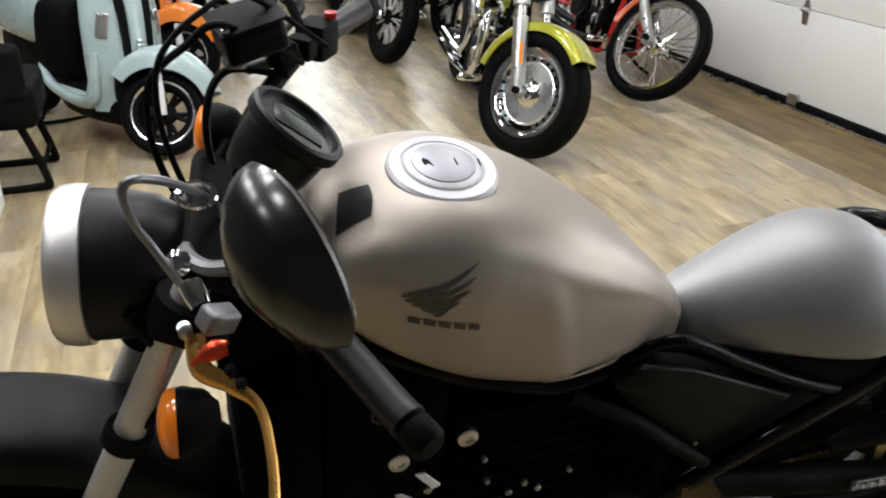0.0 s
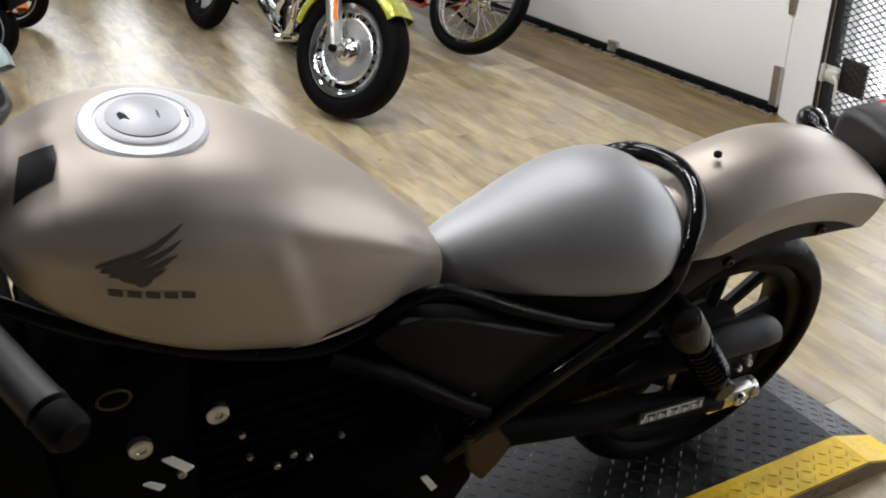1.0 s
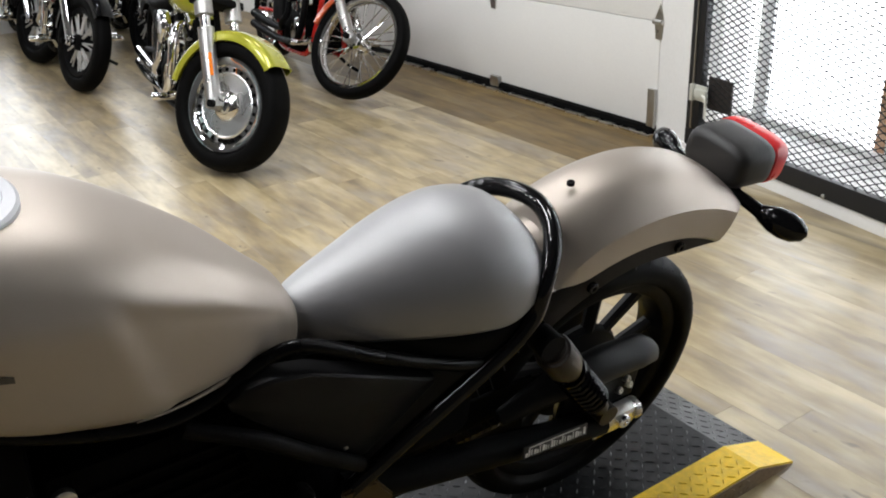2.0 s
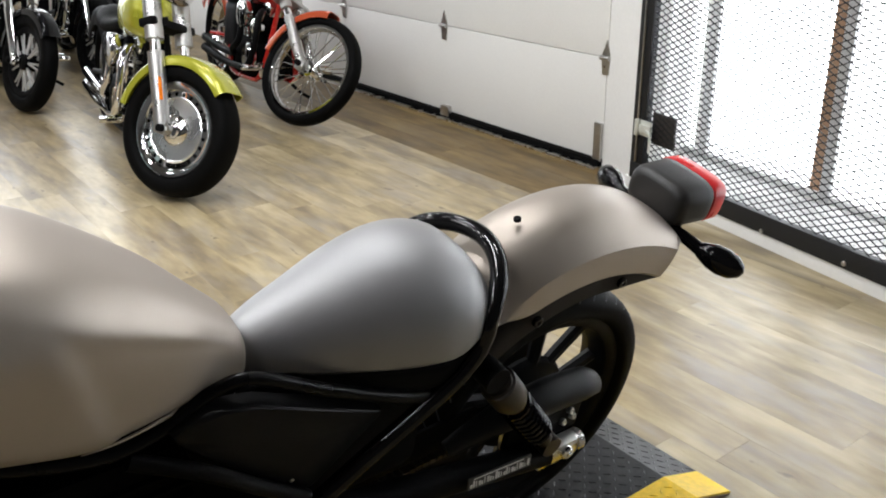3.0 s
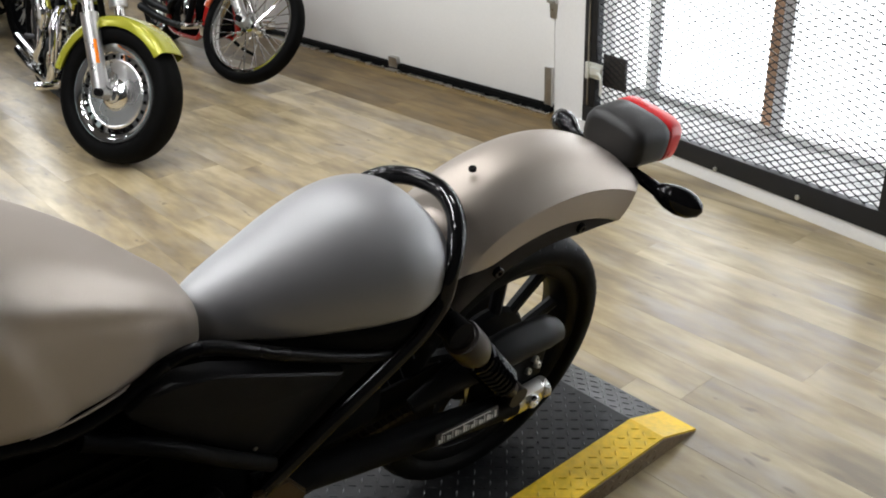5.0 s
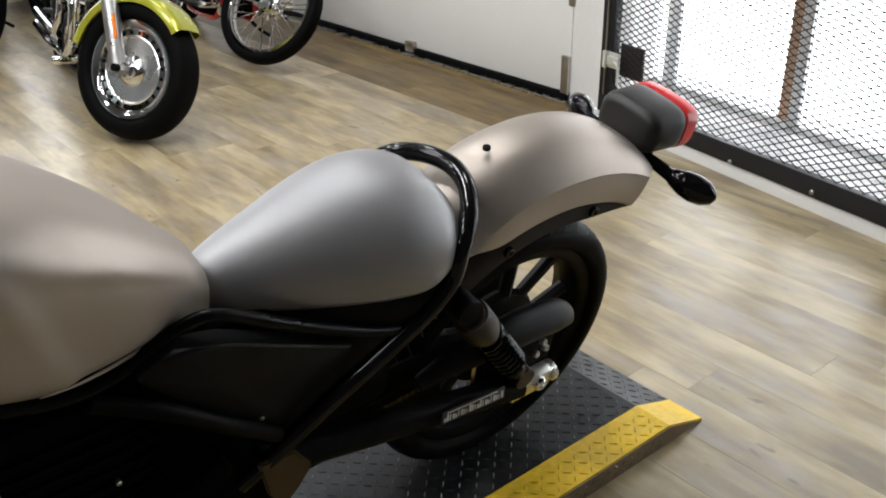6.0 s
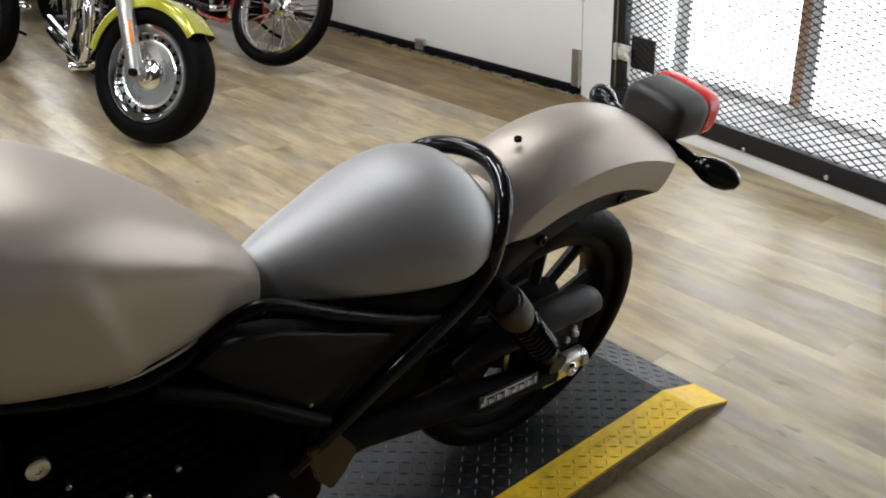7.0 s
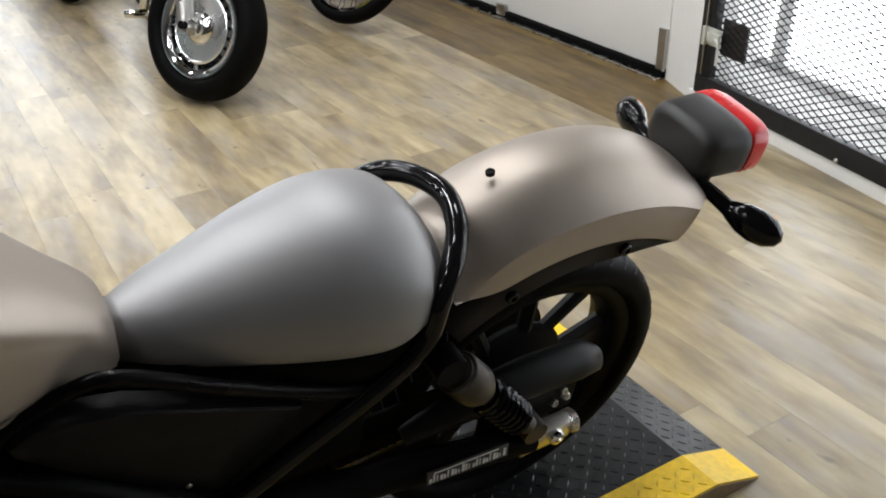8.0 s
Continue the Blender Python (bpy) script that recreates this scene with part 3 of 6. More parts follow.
# ---------------------------------------------------------------- the silver motorcycle
BIKE = Matrix.Translation((1.43, 1.13, RH + 0.003)) @ pose(0, 0, 0, 14.8, 0, 0)
bike = thing("motorcycle", BIKE, "matt silver bobber motorcycle with a black seat, on the ramp", "motorcycle")


def both(fn):
    for sgn in (-1, 1):
        fn(sgn)


TANK = [
    (-1.275, 1.012, 0.985, 0.055), (-1.255, 1.050, 0.962, 0.100), (-1.22, 1.078, 0.932, 0.130), (-1.16, 1.096, 0.892, 0.152),
    (-1.09, 1.099, 0.853, 0.162), (-1.02, 1.080, 0.822, 0.158), (-0.95, 1.049, 0.797, 0.150), (-0.88, 1.004, 0.785, 0.131),
    (-0.80, 0.940, 0.782, 0.105), (-0.74, 0.880, 0.772, 0.075), (-0.712, 0.852, 0.766, 0.063), (-0.698, 0.832, 0.767, 0.050), (-0.693, 0.815, 0.774, 0.025),
]


def ease(x):
    x = min(max(x, 0), 1)
    return x * x * (3 - 2 * x)


def knee(u, k):
    """The rider's knee recess: a flat hollow on the rear half below the shoulder crease, with a clear front edge."""
    front = ease((u + 1.000 - 0.075 * (1 - k)) / 0.030)
    crease = ease((0.82 - k) / 0.16)
    ridge = 0.018 * math.exp(-((k - 0.78) / 0.06) ** 2) * ease((u + 1.27) / 0.08) * ease((-0.90 - u) / 0.16)
    return 1 - ridge - 0.050 * front * crease * ease((-0.685 - u) / 0.11)


tank = part("fuel_tank", shell(TANK, spread(-1.275, -0.693, 70), 112, 0.38, 3.0, 5.5, knee), SILVER, bike, "matt silver fuel tank", 60)
at_tank = curve(TANK)
CAP = Matrix.Translation((-1.092, -0.004, 1.098)) @ pose(0, 0, 0, 2, 4, 0)
cap = part("filler_cap", lathe([(0.0, -0.014), (0.072, -0.014), (0.072, -0.003), (0.068, 0.001), (0.055, 0.002), (0.0535, 0.000), (0.0515, 0.000), (0.050, 0.003), (0.045, 0.0052), (0.0, 0.0056)], 64), CAPRING, tank, "satin alloy filler cap")
cap.matrix_local = CAP
part("key_disc", lathe([(0.0, 0.004), (0.041, 0.004), (0.041, 0.0066), (0.0395, 0.0074), (0.0, 0.0078)], 48), CAPGREY, cap, "grey cap centre")
drop = [(-0.028, 0.004), (-0.025, 0.009), (-0.019, 0.004), (-0.016, -0.008), (-0.021, -0.002), (-0.026, -0.006)]
part("keyhole", loft([[(x, y, z) for x, y in drop] for z in (0.007, 0.0086)]), BLACK, cap, "dark keyhole notch")
for x, z in ((0.015, 0.0070), (0.047, 0.0046)):
    part("slot", box(x, -0.008, z, x + 0.0016, 0.006, z + 0.0014), BLACK, cap, "dark slot")

part("tank_seam", tube([(u, -0.86 * at_tank(u)[2], at_tank(u)[1] + 0.004) for u in (-0.96, -0.92, -0.87, -0.82, -0.78, -0.75, -0.725, -0.704)], [0.0008, 0.0015, 0.0025, 0.0035, 0.0045, 0.0048, 0.0048, 0.0045], 8, 4), SILVER, tank, "bright lower seam of the tank")

def tank_top(u, v, lift=0.0015):
    t, b, h = at_tank(u)
    wm = b + 0.38 * (t - b)
    return Vector((u, v, wm + (t - wm) * max(1 - (abs(v) / h) ** 3.0, 0) ** (1 / 3.0) + lift))


# black sheet on the tank: the dark reflection of the bars, put in as colour
reflected = bmesh.new()
rows = []
for n in range(9):
    f = n / 8
    a, c = Vector((-1.226 - 0.016 * f, -0.006 - 0.062 * f)), Vector((-1.190 + 0.004 * math.sin(math.pi * f) - 0.010 * f, -0.014 - 0.054 * f))
    rows.append([reflected.verts.new(tank_top(*(a + (c - a) * m / 4))) for m in range(5)])
for a, c in zip(rows, rows[1:]):
    for m in range(4):
        reflected.faces.new((a[m], a[m + 1], c[m + 1], c[m]))
part("tank_reflection", reflected, PLASTIC, tank, "dark reflection laid on the front of the tank")

# winged badge, drawn as plain feather strips, and a plain bar of blocks under it, laid on the tank's side


def tank_side(u, w, lift=0.0012):
    t, b, h = at_tank(u)
    wm = b + 0.38 * (t - b)
    z = (w - wm) / ((t - wm) if w >= wm else (wm - b))
    e = 3.0 if w >= wm else 5.5
    y = h * max(1 - abs(z) ** e, 0) ** (1 / e) * knee(u, (w - b) / (t - b))
    return Vector((u, -y - lift, w))


def decal(pts, name):
    """A thin sheet on the tank's flank from a strip of (u, w) pairs, upper and lower edge."""
    bm = bmesh.new()
    rows = []
    for (u0, w0), (u1, w1) in pts:
        rows.append([bm.verts.new(tank_side(u0 + (u1 - u0) * k / 3, w0 + (w1 - w0) * k / 3)) for k in range(4)])
    for a, b in zip(rows, rows[1:]):
        for k in range(3):
            bm.faces.new((a[k], a[k + 1], b[k + 1], b[k]))
    return part(name, bm, INK, tank, "dark grey wing badge strip")


ROOT = [(-1.180, 1.020), (-1.176, 1.014), (-1.168, 1.008), (-1.158, 1.003), (-1.146, 0.999)]
TIP = [(-1.085, 1.052), (-1.090, 1.037), (-1.097, 1.023), (-1.110, 1.010), (-1.124, 1.001)]
for (u0, w0), (u1, w1) in zip(ROOT, TIP):
    strip = []
    for j in range(10):
        f = j / 9
        u, w = u0 + (u1 - u0) * f, w0 + (w1 - w0) * f - 0.006 * math.sin(math.pi * f)
        th = 0.0105 * (1 - f) ** 0.5 * min(1, 0.15 + f * 3.4) + 0.0010
        strip.append(((u, w + th / 2), (u, w - th / 2)))
    decal(strip, "wing_strip")
for k in range(5):
    u, w = -1.172 + 0.0185 * k, 0.991 - 0.0040 * k
    decal([((u + 0.0145 * j / 2, w - 0.002 * j), (u + 0.0145 * j / 2, w - 0.009 - 0.002 * j)) for j in range(3)], "badge_block")

# seat with its black base and the glossy rail behind
SEAT = [
    (-0.714, 0.785, 0.735, 0.020), (-0.704, 0.804, 0.722, 0.040), (-0.66, 0.824, 0.730, 0.064), (-0.58, 0.849, 0.714, 0.096), (-0.50, 0.872, 0.702, 0.126),
    (-0.42, 0.886, 0.692, 0.148), (-0.36, 0.884, 0.692, 0.153), (-0.305, 0.866, 0.724, 0.138), (-0.275, 0.840, 0.744, 0.110), (-0.258, 0.812, 0.767, 0.070), (-0.253, 0.79, 0.765, 0.03),
]
seat = part("seat", shell(SEAT, spread(-0.714, -0.253, 44), 80, 0.29, 2.15, 1.7), LEATHER, bike, "black vinyl solo seat", 70)
part("seat_base", shell([(u, b + 0.050, b - 0.042, h * 0.94) for u, t, b, h in SEAT[1:-1]], spread(-0.70, -0.275, 24), 44, 0.5, 3.5, 3), SATIN, bike, "black plastic seat base", 60)
RAIL_HALF = [(-0.690, 0.128, 0.440), (-0.610, 0.138, 0.508), (-0.520, 0.143, 0.576), (-0.435, 0.145, 0.630), (-0.355, 0.145, 0.684), (-0.314, 0.143, 0.730), (-0.297, 0.134, 0.783), (-0.264, 0.106, 0.820), (-0.233, 0.059, 0.837), (-0.218, 0.0, 0.842)]
RAIL = [(u, -v, w) for u, v, w in RAIL_HALF] + RAIL_HALF[-2::-1]
part("seat_rail", tube(RAIL, 0.0165, 16, 6), GLOSS, bike, "gloss black tubular rail behind the seat")


# rear mudguard round the wheel
def guard(a0, a1, r_top, r_edge, half, thick, centre, n=40, flare=0.0, end=0.0):
    """A curved mudguard of U section; angles in degrees, measured from straight back and upwards."""
    rings = []
    sect = []
    m = 14
    for k in range(m + 1):
        q = math.pi * k / m
        sect.append((math.cos(q), math.sin(q)))
    for i in range(n + 1):
        f = i / n
        a = radians(a0 + (a1 - a0) * f)
        rt, re = (r_top(f) if callable(r_top) else r_top), (r_edge(f) if callable(r_edge) else r_edge)
        hf = half(f) if callable(half) else half
        outer, inner = [], []
        for c, s in sect:
            v = math.copysign(abs(c) ** 0.45, c) * hf
            r = re + (rt - re) * abs(s) ** 0.52
            outer.append((r, v))
            inner.append((r - thick * (0.3 + 0.7 * abs(s)), v * (1 - thick / hf)))
        rings.append([(centre[0] + r * math.cos(a), v, centre[1] + r * math.sin(a)) for r, v in outer + inner[::-1]])
    return loft(rings)


AX = (0.0, 0.323)


def rear_guard(thick=0.006, n=44):
    """The rear mudguard: a domed top, a crease along each shoulder and an upright lower side; its tail end is rounded in plan."""
    rings = []
    for i in range(n + 1):
        f = i / n
        outer, inner = [], []
        for k in range(-17, 18):
            x = min(max(k / 13, -1), 1)
            tail = 62.5 - 10.5 * (1 - abs(x) ** 1.9)
            a = radians(tail + (121.5 - tail) * f)
            g = (math.degrees(a) - 51) / 71
            crown = 0.492 + 0.052 * math.sin(math.pi * min(max(g, 0) * 0.7 + 0.08, 1))
            crease = 0.484 - 0.016 * ease((f - 0.72) / 0.28)
            low = 0.419 + 0.010 * f + 0.050 * max(0, (f - 0.80) / 0.20) ** 2
            half = 0.110 - 0.005 * f
            if abs(k) <= 13:
                r, v = crease + (crown - crease) * (1 - abs(x) ** 2.6), half * x
            else:
                e = (abs(k) - 13) / 4
                r, v = crease + (low - crease) * e, math.copysign(half + 0.003 * math.sin(math.pi * e), k)
            for ring, rr, vv in ((outer, r, v), (inner, r - thick, v * (1 - thick / half))):
                ring.append((AX[0] + rr * math.cos(a), vv, AX[1] + rr * math.sin(a)))
        rings.append(outer + inner[::-1])
    return loft(rings)


fender = part("rear_mudguard", rear_guard(), SILVER, bike, "matt silver rear mudguard", 24)
part("mudguard_stay", guard(61, 126, 0.440, lambda f: 0.381 + 0.034 * max(0, 1 - f / 0.30) ** 1.5, 0.103, 0.010, AX, 30), STAYMAT, bike, "black inner mudguard stay", 60)
for u, v, w in ((0.077, -0.105, 0.714), (-0.141, -0.105, 0.696)):
    bolt("stay_bolt", (u, v, w), (0, -1, 0), 0.011, GLOSS, bike)
bolt("mudguard_bolt", (-0.142, 0.0, 0.858), (-0.2, 0, 1), 0.0075, BLACK, bike, 0.003)


# wheels
def wheel(parent, centre, radius, half, rim_r, steer=None, spokes="cast", rim_mat=BLACK, tyre_mat=RUBBER, name="wheel", label="", deep=1.0):
    base = (steer or Matrix()) @ Matrix.Translation(centre) @ pose(0, 0, 0, 90, 0, 0)
    w = part(name, lathe([(0.030, -0.055), (0.052, -0.05), (0.055, -0.02), (0.042, 0.0), (0.055, 0.02), (0.052, 0.05), (0.030, 0.055)], 24), rim_mat, parent, label)
    w.matrix_local = base
    prof = []
    for k in range(25):
        q = 2 * math.pi * k / 25
        c, s = math.cos(q), math.sin(q)
        rr = (rim_r + radius) / 2 + (radius - rim_r) / 2 * math.copysign(abs(c) ** 0.8, c)
        prof.append((rr, half * math.copysign(abs(s) ** 0.75, s) * (1.0 if c > -0.5 else 0.75)))
    part("tyre", lathe(prof, 72, closed=True), tyre_mat, w, "black rubber tyre", 70)
    part("rim", lathe([(rim_r + 0.012, -half * 0.72), (rim_r + 0.008, -half * 0.62), (rim_r - 0.012 * deep, -half * 0.55), (rim_r - 0.028 * deep, -half * 0.2), (rim_r - 0.028 * deep, half * 0.2), (rim_r - 0.012 * deep, half * 0.55), (rim_r + 0.008, half * 0.62), (rim_r + 0.012, half * 0.72), (rim_r - 0.002, half * 0.74), (rim_r - 0.022 * deep, half * 0.6), (rim_r - 0.040 * deep, 0), (rim_r - 0.022 * deep, -half * 0.6), (rim_r - 0.002, -half * 0.74)], 64, closed=True), rim_mat, w)
    return w


rear = wheel(bike, (0, 0.012, 0.323), 0.323, 0.066, 0.250, label="black cast rear wheel", deep=0.75)
for k in range(5):
    for dq in (-0.33, 0.33):
        q = 2 * math.pi * k / 5 + 1.17
        bm = tube([(0.045 * math.cos(q), 0.045 * math.sin(q), 0), (0.11 * math.cos(q + dq * 0.7), 0.11 * math.sin(q + dq * 0.7), 0), (0.240 * math.cos(q + dq), 0.240 * math.sin(q + dq), 0)], [0.024, 0.015, 0.016], 8, 4)
        part("spoke", bm, HOUSING, rear)
grooves = bmesh.new()
for k in range(44):
    for sgn in (-1, 1):
        q = 2 * math.pi * (k + 0.25 * sgn) / 44
        pts = []
        for f in (0.0, 0.5, 1.0):
            a = 0.25 + 0.75 * f
            c, s = math.cos(a), math.sin(a)
            rr, zz = 0.2865 + 0.0355 * c ** 0.8, sgn * 0.066 * s ** 0.75
            g = q + 0.10 * f
            pts.append((rr * math.cos(g), rr * math.sin(g), zz))
        tube(pts, 0.0019, 5, 2, bm=grooves)
ob = part("tread_groove", grooves, GROOVE, rear, "worn grooves of the tyre tread")
ob["kind"] = "stuff"
part("hub_web", lathe([(0.03, -0.030), (0.068, -0.024), (0.118, -0.014), (0.126, 0.0), (0.118, 0.014), (0.068, 0.024), (0.03, 0.030)], 40), BLACK, rear)
part("sprocket", lathe([(0.05, 0.062), (0.098, 0.062), (0.102, 0.065), (0.098, 0.068), (0.05, 0.068)], 40), STEEL, rear, "steel chain sprocket")
part("brake_disc", lathe([(0.03, -0.062), (0.128, -0.062), (0.130, -0.065), (0.128, -0.068), (0.03, -0.068)], 40), BRONZE, rear, "dark brake disc")

# swing arm, adjusters, chain guard, dampers
for sgn in (-1, 1):
    arm = part("swing_arm", tube([(-0.64, sgn * 0.105, 0.44), (-0.42, sgn * 0.125, 0.405), (-0.2, sgn * 0.135, 0.362), (-0.045, sgn * 0.138, 0.326)], [0.030, 0.030, 0.029, 0.027], 12, 6, flat=0.8), SATIN, bike)
    part("axle_block", box(-0.075, sgn * 0.138 - 0.016, 0.298, 0.038, sgn * 0.138 + 0.016, 0.346, 0.005), ALLOY, bike, "bright alloy axle adjuster block")
    part("adjuster_cap", lathe([(0.020, 0), (0.024, 0.004), (0.024, 0.014), (0.018, 0.019), (0.0, 0.019)], 20), ALLOY, bike, m=aim((0.036, sgn * 0.138, 0.323), (1, 0, 0)))
    bolt("axle_nut", (0.0, sgn * 0.156, 0.323), (0, sgn, 0), 0.016, CHROME, bike, 0.009)
    t0, t1 = Vector((-0.262, sgn * 0.152, 0.638)), Vector((-0.060, sgn * 0.144, 0.372))
    d = (t1 - t0).normalized()
    damper = part("rear_damper", lathe([(0.0, 0.0), (0.026, 0.0), (0.028, 0.003), (0.033, 0.004), (0.035, 0.010), (0.035, 0.070), (0.031, 0.082), (0.0, 0.086)], 28), BRONZE, bike, "bronze damper with a black spring", m=aim(t0, d))
    part("top_eye", lathe([(0.012, -0.02), (0.026, -0.02), (0.026, 0.02), (0.012, 0.02)], 20), SATIN, damper, m=aim(t0 - d * 0.032, (0, 1, 0)))
    part("top_link", rod(t0 - d * 0.030, t0 + d * 0.004, 0.012), SATIN, damper)
    coil = []
    e1 = d.orthogonal().normalized()
    e2 = d.cross(e1)
    for k in range(8 * 12 + 1):
        q = 2 * math.pi * k / 12
        coil.append(t0 + d * (0.088 + 0.165 * k / 96) + 0.029 * (math.cos(q) * e1 + math.sin(q) * e2))
    part("spring", tube(coil, 0.0058, 6, 0), GLOSS, damper)
    part("damper_rod", rod(t0 + d * 0.08, t1, 0.018), BRONZE, damper)
    part("clevis", lathe([(0.01, -0.018), (0.024, -0.018), (0.024, 0.018), (0.01, 0.018)], 18), BRONZE, damper, m=aim(t1, (0, 1, 0)))
# added plate that keeps the opening between damper and adjuster dark
part("axle_dark_plate", box(-0.15, -0.114, 0.335, 0.062, -0.100, 0.452, 0.006, 3), SATIN, bike, "black plate added to darken the opening over the axle")
for u, w in ((0.024, 0.400), (0.036, 0.378), (0.010, 0.372)):
    bolt("bracket_bolt", (u, -0.117, w), (0.1, -1, 0.3), 0.008, STEEL, bike, 0.007)
part("chain_guard", tube([(-0.30, -0.098, 0.432), (-0.18, -0.100, 0.456), (-0.05, -0.102, 0.462), (0.06, -0.102, 0.450), (0.112, -0.102, 0.426)], [0.016, 0.032, 0.038, 0.036, 0.020], 14, 8, flat=0.5), HOUSING, bike, "satin black chain guard")
part("inner_chain_guard", box(-0.64, -0.056, 0.27, -0.19, -0.048, 0.455, 0.003), SATIN, bike, "black plate behind the chain")
for z in (0.395, 0.262):
    chain = bmesh.new()
    for k in range(36):
        x = -0.52 + 0.016 * k
        zz = z + (0.37 - z) * max(0, (-0.05 - x)) / 0.6
        box(x, -0.079, zz - 0.006, x + 0.013, -0.063, zz + 0.006, 0.0, bm=chain)
    part("chain_run", chain, BRONZE, bike, "dark steel drive chain")
STK = Matrix.Translation((-0.207, -0.166, 0.386)) @ pose(0, 0, 0, -14, 6, 0)
lab = part("warning_sticker", box(-0.082, -0.002, -0.013, 0.082, 0.002, 0.013, 0.001), STICKER, bike, "dull grey warning sticker with unreadable print", m=STK)
for k in range(22):
    x = -0.078 + 0.0071 * k
    part("print_bar", box(x, -0.0032, -0.0085, x + 0.0052 - 0.0016 * (k % 3), -0.0021, -0.001 + 0.0024 * ((k * 7) % 4)), PRINT, lab, m=STK)
part("print_line", box(-0.070, -0.0032, 0.0085, 0.060, -0.0021, 0.0105), PRINT, lab, m=STK)

# tail light and rear indicators
TL = Matrix.Translation((0.292, 0.0, 0.808)) @ pose(0, 0, 0, 0, 3, 0)


def pod(rows, e=3.5, n=48):
    """A rounded body along x from rows (x, half width, half height)."""
    return loft([[(x, hy * math.copysign(abs(math.cos(q)) ** (2 / e), math.cos(q)), hz * math.copysign(abs(math.sin(q)) ** (2 / e), math.sin(q))) for q in (2 * math.pi * k / n for k in range(n))] for x, hy, hz in rows])


tail = part("tail_light", pod([(-0.050, 0.056, 0.028), (-0.047, 0.066, 0.038), (-0.040, 0.073, 0.044), (-0.026, 0.077, 0.0475), (0.030, 0.0790, 0.0490), (0.046, 0.0795, 0.0495), (0.050, 0.077, 0.047)]), material("tail_light_plastic", (0.016, 0.015, 0.0145), 0.46, 0.0, 0.12, 10, 400, 0.15, rvar=0.06, spec=0.4), bike, "black tail light housing with a red lens", 50)
tail.matrix_local = TL
part("lens", pod([(0.044, 0.074, 0.045), (0.0515, 0.0800, 0.0495), (0.082, 0.0800, 0.0495), (0.092, 0.076, 0.046), (0.096, 0.064, 0.034)], 3.8), RED, tail, "red tail lens")
part("bracket", box(-0.045, -0.045, -0.11, 0.03, 0.045, -0.03, 0.012), SATIN, tail)
for sgn in (-1, 1):
    IC, IDIR = Vector((0.305, sgn * 0.162, 0.734 if sgn < 0 else 0.744)), Vector((0.45, sgn, -0.16)).normalized()
    arm = part("indicator", tube([(0.255, sgn * 0.030, 0.760), (0.272, sgn * 0.070, 0.754), IC - IDIR * 0.045], [0.019, 0.013, 0.015], 12, 6), GLOSS, bike, "gloss black rear indicator on a stalk")
    body = lathe([(0.010, -0.056), (0.018, -0.046), (0.028, -0.020), (0.031, 0.004), (0.027, 0.028), (0.015, 0.046), (0.0, 0.052)], 24)
    part("bulb_housing", body, GLOSS, arm, m=aim(IC, IDIR) @ Matrix.Diagonal((0.85, 1, 1, 1)))
    part("lens", lathe([(0.0, -0.006), (0.019, -0.006), (0.019, 0.004), (0.014, 0.008), (0.0, 0.010)], 16), AMBER, arm, "amber indicator lens", m=aim(IC + Vector((0.022, sgn * 0.016, 0.0)), (1, sgn * 0.35, 0)))

# frame tubes, side panel, engine
for sgn in (-1, 1):
    inn, dip = (0.0, 0.0) if sgn < 0 else (0.045, 0.060)
    part("upper_frame_tube", tube([(-1.30, sgn * 0.06, 0.94), (-1.20, sgn * 0.095, 0.885), (-1.05, sgn * 0.108, 0.806), (-0.93, sgn * 0.110, 0.765), (-0.85, sgn * (0.106 - inn), 0.770 - dip), (-0.77, sgn * (0.100 - inn), 0.802 - dip), (-0.71, sgn * (0.104 - inn), 0.803 - dip), (-0.60, sgn * (0.118 - inn), 0.744 - dip), (-0.47, sgn * 0.132, 0.680), (-0.38, sgn * 0.140, 0.650)], 0.0105, 14), FRAMEMAT, bike, "black upper frame tube")
    part("lower_frame_tube", tube([(-0.90, sgn * 0.115, 0.745), (-0.80, sgn * 0.138, 0.690), (-0.71, sgn * 0.142, 0.610), (-0.63, sgn * 0.14, 0.540)], 0.013, 10), SATIN, bike)
    part("down_tube", tube([(-1.32, sgn * 0.04, 0.90), (-1.25, sgn * 0.09, 0.62), (-1.17, sgn * 0.12, 0.30), (-0.95, sgn * 0.125, 0.20), (-0.65, sgn * 0.125, 0.24)], 0.017, 10), SATIN, bike)
panel = bmesh.new()
edge = [(-0.842, 0.772), (-0.815, 0.787), (-0.775, 0.789), (-0.712, 0.772), (-0.490, 0.656), (-0.490, 0.646), (-0.612, 0.541), (-0.630, 0.542), (-0.668, 0.576), (-0.800, 0.712), (-0.838, 0.758)]
mid = (sum(p[0] for p in edge) / len(edge), sum(p[1] for p in edge) / len(edge))
loft([[(mid[0] + (u - mid[0]) * g, -y, mid[1] + (w - mid[1]) * g) for u, w in edge] for g, y in ((0.99, 0.095), (1.0, 0.120), (0.985, 0.127), (0.94, 0.1305), (0.55, 0.1345), (0.02, 0.1355))], bm=panel)
part("side_panel", panel, PANELMAT, bike, "satin black plastic side panel", 30)
part("panel_screw", lathe([(0.0, 0.0), (0.005, 0.0), (0.004, 0.003), (0.0, 0.0035)], 10), STEEL, bike, m=aim((-0.655, -0.131, 0.585), (0, -1, 0)))
